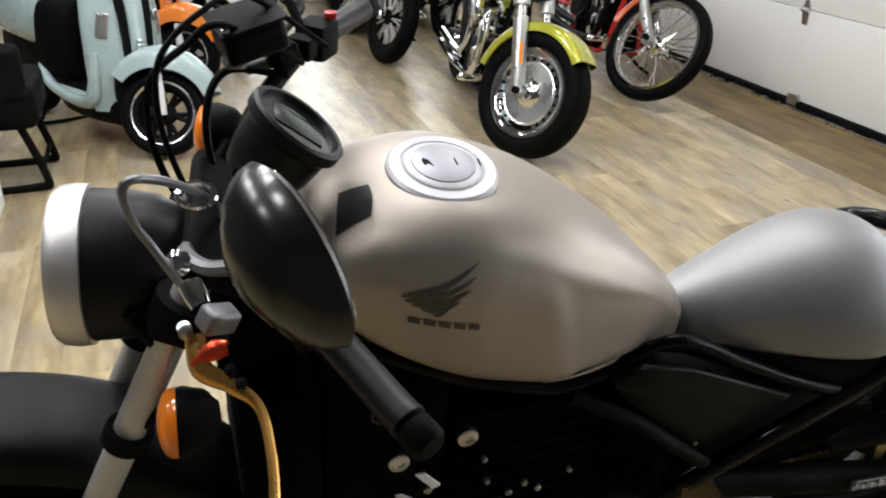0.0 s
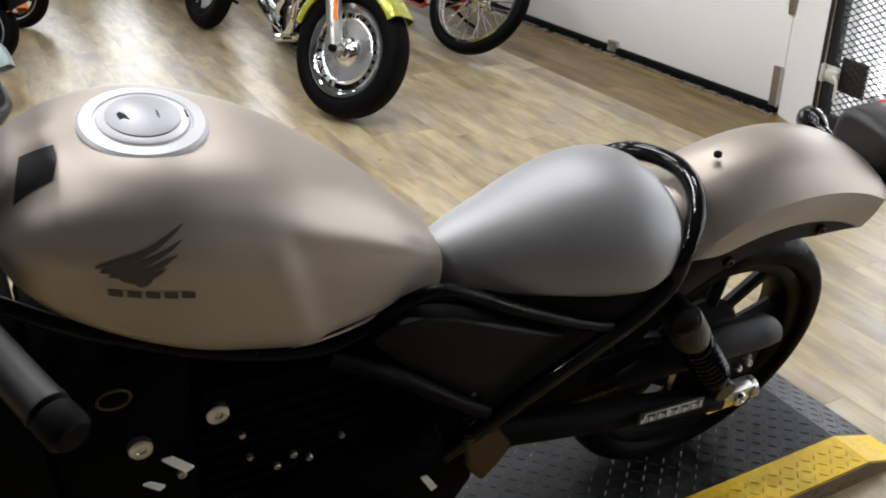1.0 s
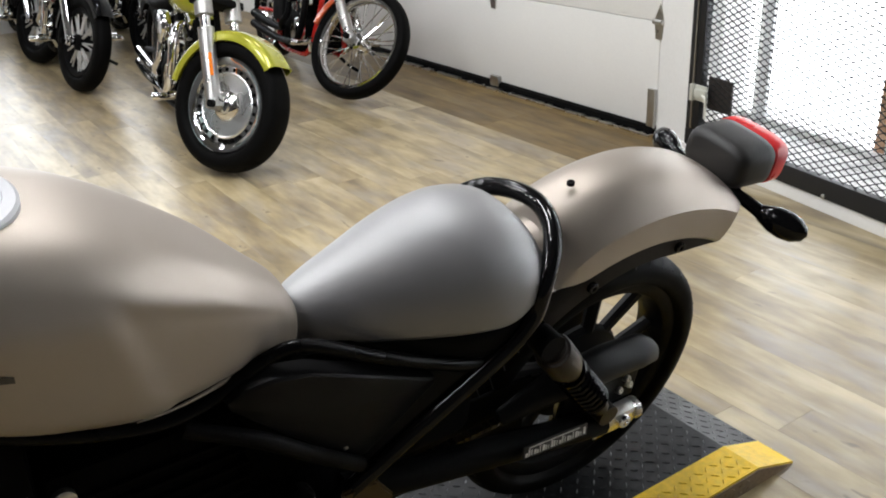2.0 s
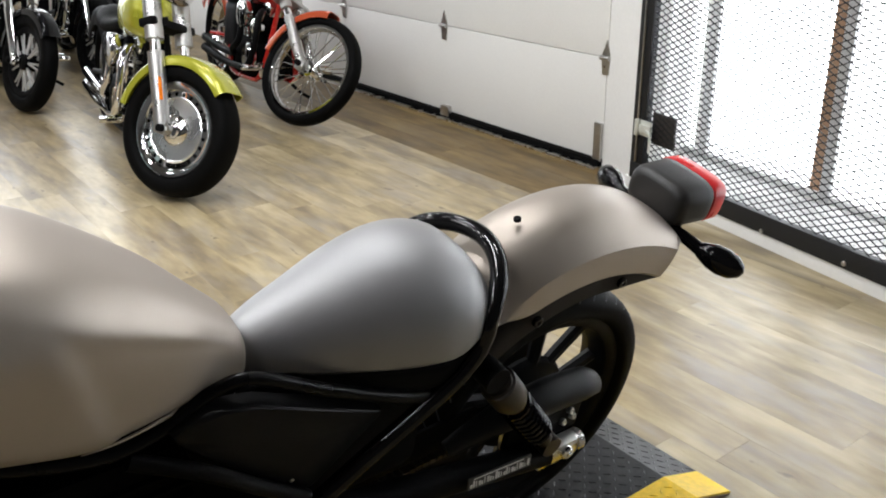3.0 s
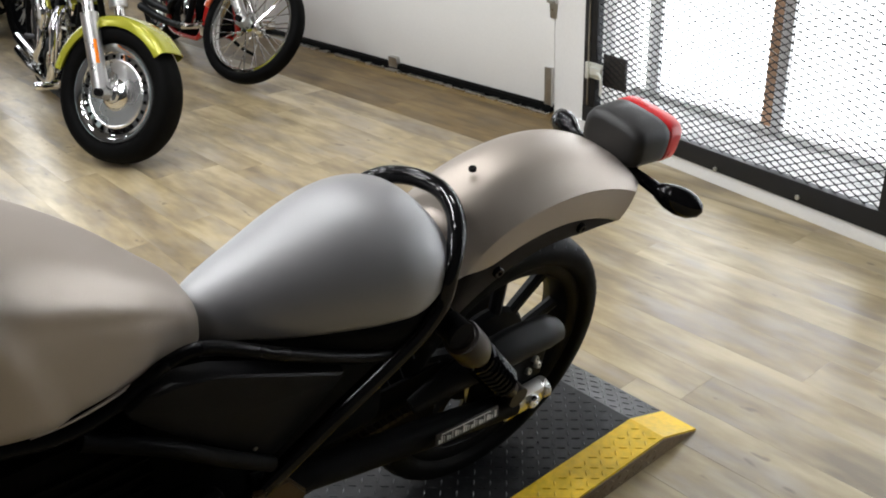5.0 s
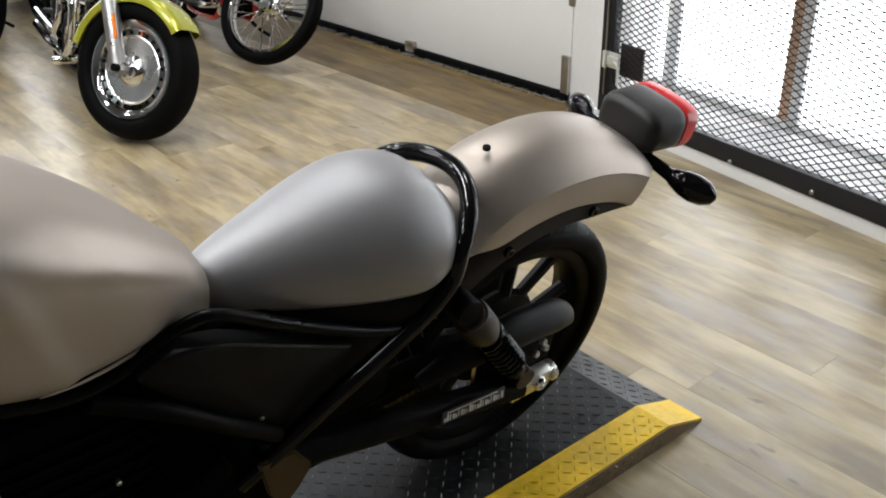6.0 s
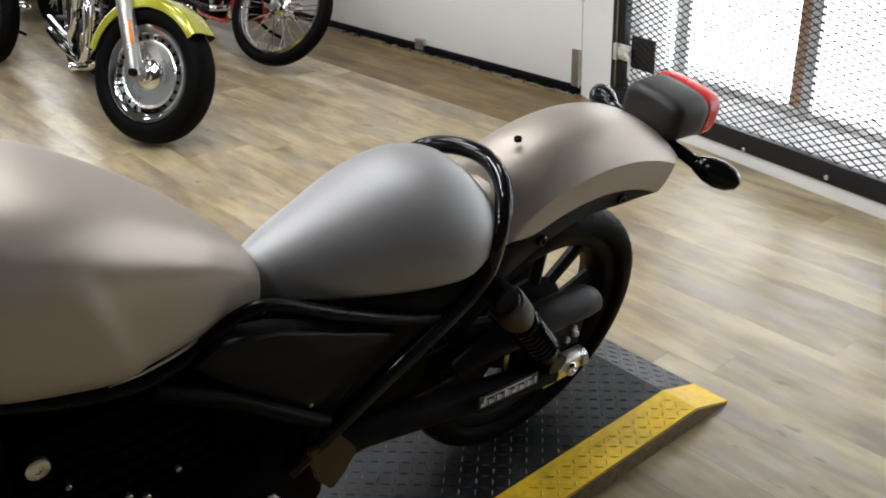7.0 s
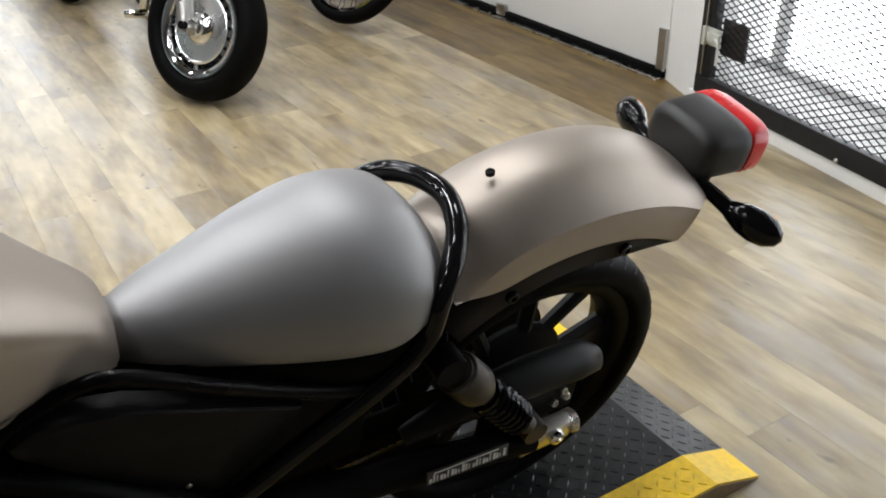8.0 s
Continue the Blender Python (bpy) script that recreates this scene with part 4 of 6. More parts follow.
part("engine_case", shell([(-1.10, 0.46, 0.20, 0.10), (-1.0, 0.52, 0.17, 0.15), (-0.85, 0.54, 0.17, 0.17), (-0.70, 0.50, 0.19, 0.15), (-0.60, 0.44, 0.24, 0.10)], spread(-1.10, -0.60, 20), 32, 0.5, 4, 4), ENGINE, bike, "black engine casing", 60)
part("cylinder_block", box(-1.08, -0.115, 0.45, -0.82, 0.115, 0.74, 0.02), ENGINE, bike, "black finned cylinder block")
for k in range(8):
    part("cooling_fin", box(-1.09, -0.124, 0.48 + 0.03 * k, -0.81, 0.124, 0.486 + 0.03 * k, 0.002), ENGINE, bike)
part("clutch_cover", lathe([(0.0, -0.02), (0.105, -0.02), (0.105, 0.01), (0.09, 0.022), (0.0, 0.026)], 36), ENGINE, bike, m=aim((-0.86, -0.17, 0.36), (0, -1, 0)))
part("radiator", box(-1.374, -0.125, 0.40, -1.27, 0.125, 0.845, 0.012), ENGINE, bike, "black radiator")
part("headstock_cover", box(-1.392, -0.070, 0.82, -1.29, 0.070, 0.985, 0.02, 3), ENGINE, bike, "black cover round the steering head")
for k in range(7):
    part("radiator_fin", box(-1.380, -0.110, 0.43 + 0.056 * k, -1.3745, 0.110, 0.436 + 0.056 * k, 0.001), SATIN, bike)
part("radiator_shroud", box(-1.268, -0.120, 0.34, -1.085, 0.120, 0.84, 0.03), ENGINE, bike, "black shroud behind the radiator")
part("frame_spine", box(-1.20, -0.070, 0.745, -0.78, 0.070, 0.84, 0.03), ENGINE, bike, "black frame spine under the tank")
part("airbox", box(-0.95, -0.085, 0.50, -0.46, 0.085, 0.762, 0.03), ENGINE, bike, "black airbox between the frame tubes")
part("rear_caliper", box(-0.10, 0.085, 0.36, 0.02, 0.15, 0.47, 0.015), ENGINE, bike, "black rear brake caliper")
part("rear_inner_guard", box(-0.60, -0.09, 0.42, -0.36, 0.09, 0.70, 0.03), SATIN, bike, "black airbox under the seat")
for u, v, w, r in ((-1.060, -0.112, 0.708, 0.0155), (-1.163, -0.118, 0.690, 0.0155)):
    bolt("engine_bolt", (u, v - 0.012, w), (0, -1, 0.15), r, ALLOY, bike, 0.006, "bright round engine bolt", 20)
for u, w, r in ((-0.955, 0.575, 0.006), (-0.93, 0.556, 0.006), (-0.98, 0.56, 0.006), (-1.02, 0.60, 0.005), (-1.03, 0.655, 0.005), (-1.115, 0.61, 0.007), (-1.0, 0.48, 0.006), (-0.88, 0.585, 0.005)):
    bolt("casing_screw", (u, -0.130, w), (0, -1, 0.1), r * 0.9, STEEL, bike, 0.004, "small bright casing screw")
for u0, v0, w0, du, dw in ((-1.140, -0.142, 0.632, 0.040, 0.034), (-1.168, -0.142, 0.610, 0.028, 0.016), (-0.755, -0.174, 0.426, 0.034, 0.040)):
    bm = bmesh.new()
    loft([[(u0, y, w0 + dw), (u0 + du * 0.35, y, w0 + dw), (u0 + du, y, w0), (u0 + du * 0.7, y, w0 - 0.006)] for y in (v0, v0 + 0.004)], bm=bm)
    part("casing_tag", bm, TAG, bike, "small pale tag on the engine")
part("oil_cap", lathe([(0.0, -0.01), (0.026, -0.01), (0.026, 0.006), (0.020, 0.012), (0.0, 0.012)], 20), ENGINE, bike, "black engine plug", m=aim((-0.745, -0.150, 0.535), (0, -1, 0.2)))
cover = bmesh.new()
loft([[(-0.668, y, 0.495), (-0.60, y, 0.488), (-0.563, y, 0.43), (-0.585, y, 0.385), (-0.612, y, 0.352), (-0.645, y, 0.40)] for y in (-0.150, -0.138)], bm=cover)
bmesh.ops.bevel(cover, geom=cover.edges[:], offset=0.004, segments=2, affect="EDGES")
part("sprocket_cover", cover, BRONZECAP, bike, "bronze painted sprocket cover")
part("hose_clip", tube([(-1.184 + 0.020 * math.cos(q), -0.128, 0.792 + 0.016 * math.sin(q)) for q in (2 * math.pi * k / 12 for k in range(12))], 0.0018, 6, 2, closed=True), BRONZECAP, bike, "thin bronze hose clip")
part("silencer", tube([(-1.02, 0.16, 0.22), (-0.70, 0.17, 0.24), (-0.35, 0.19, 0.31), (-0.1, 0.20, 0.36), (0.14, 0.205, 0.41)], [0.025, 0.04, 0.068, 0.072, 0.066], 20), SATIN, bike, "black exhaust silencer")
part("side_stand", tube([(-0.80, -0.13, 0.22), (-0.84, -0.20, 0.12), (-0.88, -0.265, 0.068)], 0.011, 8), BLACK, bike)
part("foot_peg", rod((-0.98, -0.13, 0.30), (-0.98, -0.27, 0.32), 0.016), RUBBER, bike)

# steered front end: fork, wheel, lamp, bars
ST = Vector((-1.36, 0.0, 1.0))
SD = Vector((math.sin(radians(28)), 0, math.cos(radians(28))))
STEER = Matrix.Translation(ST) @ Matrix.Rotation(radians(-9), 4, SD) @ Matrix.Translation(-ST)


def front(name, bm, mat, parent=None, label="", angle=38, m=None):
    if m is not None:
        bm.transform(m)
    return part(name, bm, mat, parent or bike, label, angle, STEER)


STANCHION = material("satin_stanchion", (0.56, 0.55, 0.53), 0.48, 0.7, 0.08, 12, 200, 0.05)
MIRRORBACK = material("glossy_mirror_shell", (0.006, 0.006, 0.0065), 0.26, 0.0, 0.12, 10, 300, rvar=0.05, spec=0.7)
FA = Vector((-1.71, 0, 0.320))
for sgn in (-1, 1):
    top = Vector((-1.382, sgn * 0.100, 1.06))
    low = Vector((-1.705, sgn * 0.100, 0.330))
    dd = (low - top).normalized()
    leg = front("fork_leg", rod(top, top + dd * 0.62, 0.0205), STANCHION, label="bright fork stanchion with a black slider")
    front("slider", rod(top + dd * 0.56, low, 0.029), SATIN, leg)
    front("clamp", lathe([(0.022, -0.022), (0.036, -0.022), (0.036, 0.022), (0.022, 0.022)], 20), SATIN, leg, m=aim(top + dd * 0.075, dd))
    front("indicator_ring", lathe([(0.021, -0.012), (0.030, -0.012), (0.030, 0.012), (0.021, 0.012)], 18), SATIN, leg, m=aim(top + dd * 0.285, dd))
    ic = Vector((-1.412, -0.168, 0.882)) if sgn < 0 else Vector((-1.372, 0.185, 1.070))
    ind = front("front_indicator", tube([top + dd * (0.27 if sgn < 0 else 0.03), ic + Vector((0.01, -sgn * 0.04, 0.0)), ic], [0.012, 0.011, 0.012], 10), SATIN, label="round black front indicator with an amber lens")
    front("bulb_housing", lathe([(0.0, -0.038), (0.020, -0.036), (0.036, -0.018), (0.042, 0.004), (0.040, 0.014), (0.0, 0.014)], 24), SATIN, ind, m=aim(ic, (-1, sgn * 0.1, 0.05)))
    front("lens", lathe([(0.0415, 0.012), (0.0405, 0.020), (0.036, 0.026), (0.026, 0.031), (0.013, 0.034), (0.0, 0.035)], 28), AMBER, ind, "amber lens", m=aim(ic, (-1, sgn * 0.1, 0.05)))
for k in (0.01, 0.10):
    c = Vector((-1.365, 0, 1.06)) + Vector((-0.4424, 0, -0.8968)) * k
    front("fork_yoke", box(-0.04, -0.130, -0.015, 0.05, 0.130, 0.015, 0.010), SATIN, m=basis(c, (0.4424, 0, 0.8968), (0, 1, 0)))
wf = wheel(bike, FA, 0.320, 0.066, 0.205, STEER, label="black cast front wheel", name="wheel")
for k in range(10):
    q = 2 * math.pi * k / 10
    part("spoke", tube([(0.045 * math.cos(q), 0.045 * math.sin(q), 0), (0.185 * math.cos(q + 0.1), 0.185 * math.sin(q + 0.1), 0)], [0.014, 0.010], 8, 3), BLACK, wf)
front("front_mudguard", guard(40, 150, 0.455, 0.395, 0.086, 0.006, (FA[0], FA[2])), PANELMAT, label="satin black front mudguard", angle=60)

HL = aim((-1.515, 0.0, 0.992), (-1, 0, 0.02)) @ Matrix.Scale(0.88, 4)
lampb = front("headlight", lathe([(0.0, -0.150), (0.040, -0.143), (0.074, -0.120), (0.096, -0.082), (0.104, -0.040), (0.1055, 0.0), (0.106, 0.010)], 48), PLASTIC, label="round black headlight with a bright rim", m=HL)
front("rim", lathe([(0.105, 0.006), (0.111, 0.008), (0.1125, 0.026), (0.110, 0.044), (0.104, 0.052), (0.094, 0.052), (0.092, 0.040)], 48), RIMALLOY, lampb, "bright alloy headlight rim", m=HL)
front("lens", lathe([(0.0, 0.052), (0.05, 0.049), (0.093, 0.036), (0.093, 0.030), (0.0, 0.030)], 40), material("headlight_glass", (0.6, 0.62, 0.65), 0.05, 0, 0.05, 30, 100, coat=0.5), lampb, m=HL)
front("lamp_bracket", tube([(-1.47, -0.09, 0.985), (-1.45, -0.10, 0.955), (-1.42, -0.10, 0.94)], 0.012, 8), SATIN, lampb)

GD = Vector((0.60, 0.0, 0.80))
GC = Vector((-1.275, 0.0, 1.170))
GM = aim(GC, GD) @ Matrix.Scale(0.91, 4)
gau = front("gauge", lathe([(0.0, -0.105), (0.030, -0.10), (0.048, -0.082), (0.056, -0.05), (0.059, -0.012), (0.063, -0.010), (0.068, -0.004), (0.068, 0.010), (0.063, 0.014), (0.058, 0.013), (0.056, 0.006), (0.054, 0.001)], 40), PLASTIC, label="round black instrument pod", m=GM)
front("gauge_glass", lathe([(0.0, 0.006), (0.055, 0.005), (0.055, 0.0), (0.0, 0.0)], 32), material("dark_gauge_glass", (0.010, 0.012, 0.010), 0.05, 0, 0.1, 10, 90, coat=0.6), gau, "dark glossy instrument glass", m=GM)
bolt("pod_plug", STEER @ (GC - GD * 0.055 + Vector((-0.028, -0.049, 0.012))), (-0.5, -0.85, 0.1), 0.011, GLOSS, gau, 0.004, "dark round plug")
# a lighter grey-green rectangle on the dark glass
front("display", box(-0.022, -0.036, 0.0062, 0.026, 0.036, 0.0072, 0.0004), material("grey_green_pane", (0.030, 0.036, 0.030), 0.12, 0, 0.1, 20, 100), gau, "lighter grey-green pane on the instrument glass", m=GM)
front("gauge_bracket", tube([(-1.325, 0, 1.105), (-1.345, 0, 1.06), (-1.36, 0, 1.03)], 0.022, 10), SATIN, gau)

BARP = [(-1.262, -0.285, 1.108), (-1.296, -0.235, 1.108), (-1.338, -0.13, 1.092), (-1.345, -0.05, 1.078), (-1.345, 0.05, 1.085), (-1.325, 0.13, 1.125), (-1.262, 0.225, 1.168), (-1.225, 0.285, 1.172)]
bar = front("handlebar", tube(BARP, 0.0125, 12), BLACK, label="black handlebar")
for sgn in (-1, 1):
    g0, g1 = (Vector((-1.258, -0.290, 1.106)), Vector((-1.182, -0.414, 1.082))) if sgn < 0 else (Vector((-1.222, 0.290, 1.172)), Vector((-1.152, 0.41, 1.166)))
    gd = (g1 - g0).normalized()
    grip = front("grip", lathe([(0.012, 0), (0.021, 0.0), (0.0195, 0.006), (0.0175, 0.012), (0.0175, 0.115), (0.0182, 0.118), (0.0182, 0.124), (0.013, 0.126), (0.0, 0.128)], 24), PLASTIC, bar, "black rubber grip", m=aim(g0, gd))
    front("bar_end", lathe([(0.012, 0.0), (0.0175, 0.002), (0.018, 0.022), (0.014, 0.028), (0.0, 0.029)], 20), SATIN, bar, m=aim(g0 + gd * 0.128, gd))
    front("switch_box", box(-0.024, -0.026, 0.0, 0.022, 0.026, 0.052, 0.008), SATIN, bar, m=basis(g0 - gd * 0.055, gd, (0, 0, 1)))
    pc = g0 - gd * 0.085
    front("perch", box(-0.018, -0.016, 0.0, 0.018, 0.016, 0.03, 0.006), PERCH if sgn < 0 else SATIN, bar, "grey lever perch" if sgn < 0 else "", m=basis(pc, gd, (0, 0, 1)))
    if sgn < 0:
        front("perch_arm", box(-0.019, -0.013, -0.013, 0.019, 0.013, 0.013, 0.006, 3), PERCH, bar, "grey lever perch arm", m=Matrix.Translation((-1.362, -0.214, 1.068)) @ pose(0, 0, 0, 12, 24, 38))
        lev = [Vector(c) for c in ((-1.384, -0.235, 1.064), (-1.378, -0.262, 1.046), (-1.350, -0.278, 1.036), (-1.324, -0.300, 1.026), (-1.314, -0.345, 1.012), (-1.312, -0.395, 1.000), (-1.318, -0.430, 0.992))]
    else:
        lev = [g0 + Vector((-0.060, -0.080, -0.008)), g0 + Vector((-0.078, -0.050, -0.010)), g0 + Vector((-0.070, 0.0, -0.012)), g0 + Vector((-0.045, 0.07, -0.012)), g0 + Vector((-0.030, 0.125, -0.012)), g0 + Vector((-0.034, 0.15, -0.012))]
    front("lever", tube(lev, [0.012, 0.013, 0.009, 0.0065, 0.0065, 0.007, 0.009] if sgn < 0 else [0.011, 0.011, 0.008, 0.0065, 0.007, 0.009], 10, flat=0.7), GOLD if sgn < 0 else SATIN, bar, "gold anodised clutch lever" if sgn < 0 else "black brake lever")
    if sgn < 0:
        front("lever_adjuster", tube([(-1.386, -0.262, 1.050), (-1.376, -0.260, 1.058), (-1.364, -0.257, 1.064), (-1.352, -0.256, 1.066)], [0.0035, 0.0065, 0.0105, 0.0075], 10, 4, flat=0.8), RED_ANO, bar, "red anodised lever adjuster")
        for u, v, w in ((-1.350, -0.272, 1.050), (-1.340, -0.285, 1.044)):
            front("lever_screw", lathe([(0.0, -0.004), (0.0055, -0.004), (0.0055, 0.004), (0.0, 0.005)], 12), BLACK, bar, m=aim((u, v, w), (0.1, -0.5, 1)))
        front("adjuster_screw", lathe([(0.004, -0.010), (0.007, -0.010), (0.007, 0.006), (0.0, 0.009)], 14), ALLOY, bar, m=aim((-1.392, -0.240, 1.078), (0, -0.5, 1)))
        front("cable_nut", lathe([(0.004, -0.018), (0.012, -0.018), (0.014, -0.006), (0.014, 0.010), (0.007, 0.014), (0.0, 0.014)], 14), CHROME, bar, "bright cable adjuster nut", m=aim((-1.388, -0.170, 1.070), (-0.4, 0.7, 0.5)))
    else:
        front("fluid_reservoir", box(-0.048, -0.033, -0.020, 0.034, 0.033, 0.0242, 0.010, 3), BLACK, bar, "black brake fluid reservoir", m=Matrix.Translation((-1.318, 0.175, 1.216)) @ pose(0, 0, 0, 5, -12, 20))
        RS = Matrix.Translation((-1.318, 0.175, 1.216)) @ pose(0, 0, 0, 5, -12, 20)
        front("reservoir_lid", box(-0.052, -0.038, 0.0245, 0.038, 0.038, 0.030, 0.003), BLACK, bar, "black reservoir lid", m=RS)
        for sx, sy in ((-0.042, -0.028), (0.028, 0.028)):
            front("lid_screw", lathe([(0.0, 0.031), (0.005, 0.031), (0.005, 0.0345), (0.0, 0.035)], 10), STEEL, bar, m=RS @ Matrix.Translation((sx, sy, 0)))
        front("banjo_bolt", lathe([(0.0, -0.014), (0.011, -0.014), (0.011, 0.008), (0.007, 0.014), (0.0, 0.014)], 12), PERCH, bar, m=aim((-1.345, 0.150, 1.190), (-0.6, -0.5, 0.2)))
        front("bar_clamp", box(-0.018, -0.020, -0.016, 0.018, 0.020, 0.016, 0.006, 3), SATIN, bar, m=Matrix.Translation((-1.285, 0.205, 1.175)) @ pose(0, 0, 0, 0, -20, 35))
        front("brake_switch", rod((-1.300, 0.190, 1.170), (-1.330, 0.215, 1.150), 0.008, n=10), PLASTIC, bar)
        front("kill_switch", box(-0.008, -0.007, 0.0, 0.009, 0.007, 0.010, 0.003), RED, bar, "red engine stop switch", m=Matrix.Translation(g0 + Vector((0.005, -0.02, 0.028))))
    mc = Vector((-1.292, -0.395, 1.266)) if sgn < 0 else Vector((-1.287, 0.395, 1.330))
    MM = Matrix.Translation(mc) @ aim((0, 0, 0), (1, -sgn * 0.55, 0.1), 30 * -sgn) @ Matrix.Diagonal((1.30, 0.92, 1.2, 1)) @ Matrix.Scale(0.92, 4)
    front("mirror_stem", tube([g0 + Vector((-0.03, -sgn * 0.05, 0.01)), g0 + Vector((-0.055, -sgn * 0.0, 0.06)), mc + Vector((-0.02, -sgn * 0.02, -0.04))], 0.007, 8), SATIN, bar)
    mirror = front("mirror", lathe([(0.0, -0.036), (0.020, -0.035), (0.036, -0.0275), (0.039, -0.0245), (0.048, -0.0205), (0.058, -0.010), (0.064, 0.0), (0.066, 0.008), (0.062, 0.012), (0.0, 0.012)], 36), MIRRORBACK, bar, "black rounded mirror", m=MM)
    front("mirror_glass", lathe([(0.0, 0.0125), (0.059, 0.0125), (0.059, 0.0145), (0.0, 0.0145)], 36), material("mirror_glass", (0.85, 0.86, 0.87), 0.03, 1.0, 0.02, 3, 20, rvar=0.01), mirror, "mirror glass", m=MM)

# clamp and bright nuts by the steering head
front("hose_clamp", tube([(-1.386 + 0.020 * math.cos(q), -0.062 + 0.012 * math.sin(q), 1.122 + 0.008 * math.sin(q)) for q in (2 * math.pi * k / 14 for k in range(14))], 0.0045, 8, 2, closed=True), CHROME, label="bright hose clamp by the steering head")
front("adjuster_nut", lathe([(0.004, -0.016), (0.013, -0.016), (0.015, -0.004), (0.015, 0.010), (0.008, 0.016), (0.0, 0.016)], 12), CHROME, label="bright hexagonal adjuster nut", m=aim((-1.402, -0.128, 1.078), (-0.3, -0.8, 0.6)))

# cables round the steering head
CABLES = [
    ([(-1.398, -0.150, 1.055), (-1.428, -0.139, 1.108), (-1.441, -0.143, 1.139), (-1.448, -0.145, 1.177), (-1.434, -0.140, 1.190), (-1.404, -0.10, 1.160), (-1.372, -0.04, 1.10), (-1.36, 0.0, 1.03)], 0.005, "grey cable with a metal ferrule", PERCH),
    ([(-1.30, -0.16, 1.10), (-1.37, -0.15, 1.085), (-1.40, -0.10, 1.075), (-1.38, -0.03, 1.03)], 0.009, "grey wiring sleeve", PERCH),
    ([(-1.258, 0.20, 1.165), (-1.354, 0.13, 1.244), (-1.398, 0.11, 1.226), (-1.441, 0.10, 1.189), (-1.452, 0.10, 1.130), (-1.443, 0.10, 1.068), (-1.421, 0.09, 1.015), (-1.40, 0.05, 0.98)], 0.0050, "black control cable", BLACK),
    ([(-1.225, 0.22, 1.18), (-1.325, 0.16, 1.27), (-1.38, 0.12, 1.262), (-1.425, 0.08, 1.225), (-1.434, 0.07, 1.16), (-1.42, 0.06, 1.09), (-1.39, 0.04, 1.02)], 0.004, "black brake hose", BLACK),
    ([(-1.28, 0.18, 1.155), (-1.36, 0.16, 1.17), (-1.385, 0.12, 1.10), (-1.35, 0.04, 0.98)], 0.0055, "black wiring sleeve", BLACK),
]
for pts, r, label, mat in CABLES:
    front("cable", tube(pts, r, 8, 8), mat, label=label)

POLISHED = material("polished_wheel_alloy", (0.90, 0.90, 0.90), 0.27, 1.0, 0.05, 6, 90, rvar=0.05)
MACHINED = material("machined_spoke_faces", (0.62, 0.62, 0.61), 0.42, 0.6, 0.06, 12, 200, 0.05)
BRUSHED = material("satin_fork_alloy", (0.46, 0.455, 0.44), 0.30, 0.9, 0.08, 12, 200, 0.1)
LIME = material("lime_gold_metallic", (0.42, 0.42, 0.035), 0.22, 0.35, 0.1, 8, 400, coat=0.7)
ORANGE = material("orange_red_paint", (0.50, 0.075, 0.02), 0.25, 0.1, 0.08, 8, 300, coat=0.6)
RACERED = material("red_frame_paint", (0.48, 0.02, 0.015), 0.25, 0.0, 0.08, 8, 300, coat=0.5)
MINT = material("mint_green_paint", (0.36, 0.46, 0.46), 0.25, 0.0, 0.05, 6, 300, coat=0.6)
TANGERINE = material("tangerine_paint", (0.80, 0.23, 0.03), 0.25, 0.0, 0.05, 6, 300, coat=0.6)
IVORY = material("ivory_paint", (0.75, 0.75, 0.72), 0.25, 0.0, 0.05, 6, 300, coat=0.6)
WHITEWALL = material("grey_floor_trim", (0.6, 0.6, 0.6), 0.5)


def chrome_disc_wheel(w, rim_r):
    """A deep chrome disc: a rolled lip, a ring of slots, a bowl and a domed hub, both sides."""
    for sgn in (-1, 1):
        ro, ri = rim_r - 0.020, rim_r - 0.056
        z = sgn * 0.036
        bowl = [(ri, z), (ri - 0.006, z + sgn * 0.003), (ri - 0.013, z), (ri - 0.024, z - sgn * 0.016), (ri - 0.046, z - sgn * 0.027), (0.090, z - sgn * 0.030), (0.084, z - sgn * 0.026)]
        part("disc_face", lathe(bowl, 60), POLISHED, w, "polished alloy wheel disc")
        dome = [(0.084, z - sgn * 0.027), (0.080, z - sgn * 0.006), (0.074, z + sgn * 0.010), (0.060, z + sgn * 0.022), (0.046, z + sgn * 0.027), (0.043, z + sgn * 0.040), (0.026, z + sgn * 0.046), (0.0, z + sgn * 0.048)]
        part("hub_cover", lathe(dome, 60), CHROME, w, "chrome hub cover")
        part("hole_ring", lathe([(ri - 0.002, z), (ro, z - sgn * 0.004), (ro + 0.004, z + sgn * 0.008), (ro + 0.012, z + sgn * 0.012), (ro + 0.020, z + sgn * 0.010), (ro + 0.018, z), (ri - 0.002, z - sgn * 0.006)], 60, closed=True), CHROME, w, "chrome ring round the wheel disc")
        # solid black pieces on the ring stand for the shade inside its slots
        slot = bmesh.new()
        loft([[(x * (1.0 - 0.35 * (y > 0)), y, h) for x, y in ((-0.0065, -0.009), (0.0065, -0.009), (0.0085, -0.002), (0.0085, 0.007), (0.004, 0.010), (-0.004, 0.010), (-0.0085, 0.007), (-0.0085, -0.002))] for h in (-0.003, 0.0012)], bm=slot)
        for k in range(24):
            q = 2 * math.pi * k / 24
            part("slot", slot.copy(), ENGINE, w, "dark slot", m=Matrix.Translation(((ri + 0.012) * math.cos(q), (ri + 0.012) * math.sin(q), z - sgn * 0.001)) @ pose(0, 0, 0, 0, 0, math.degrees(q) + 90))
        slot.free()


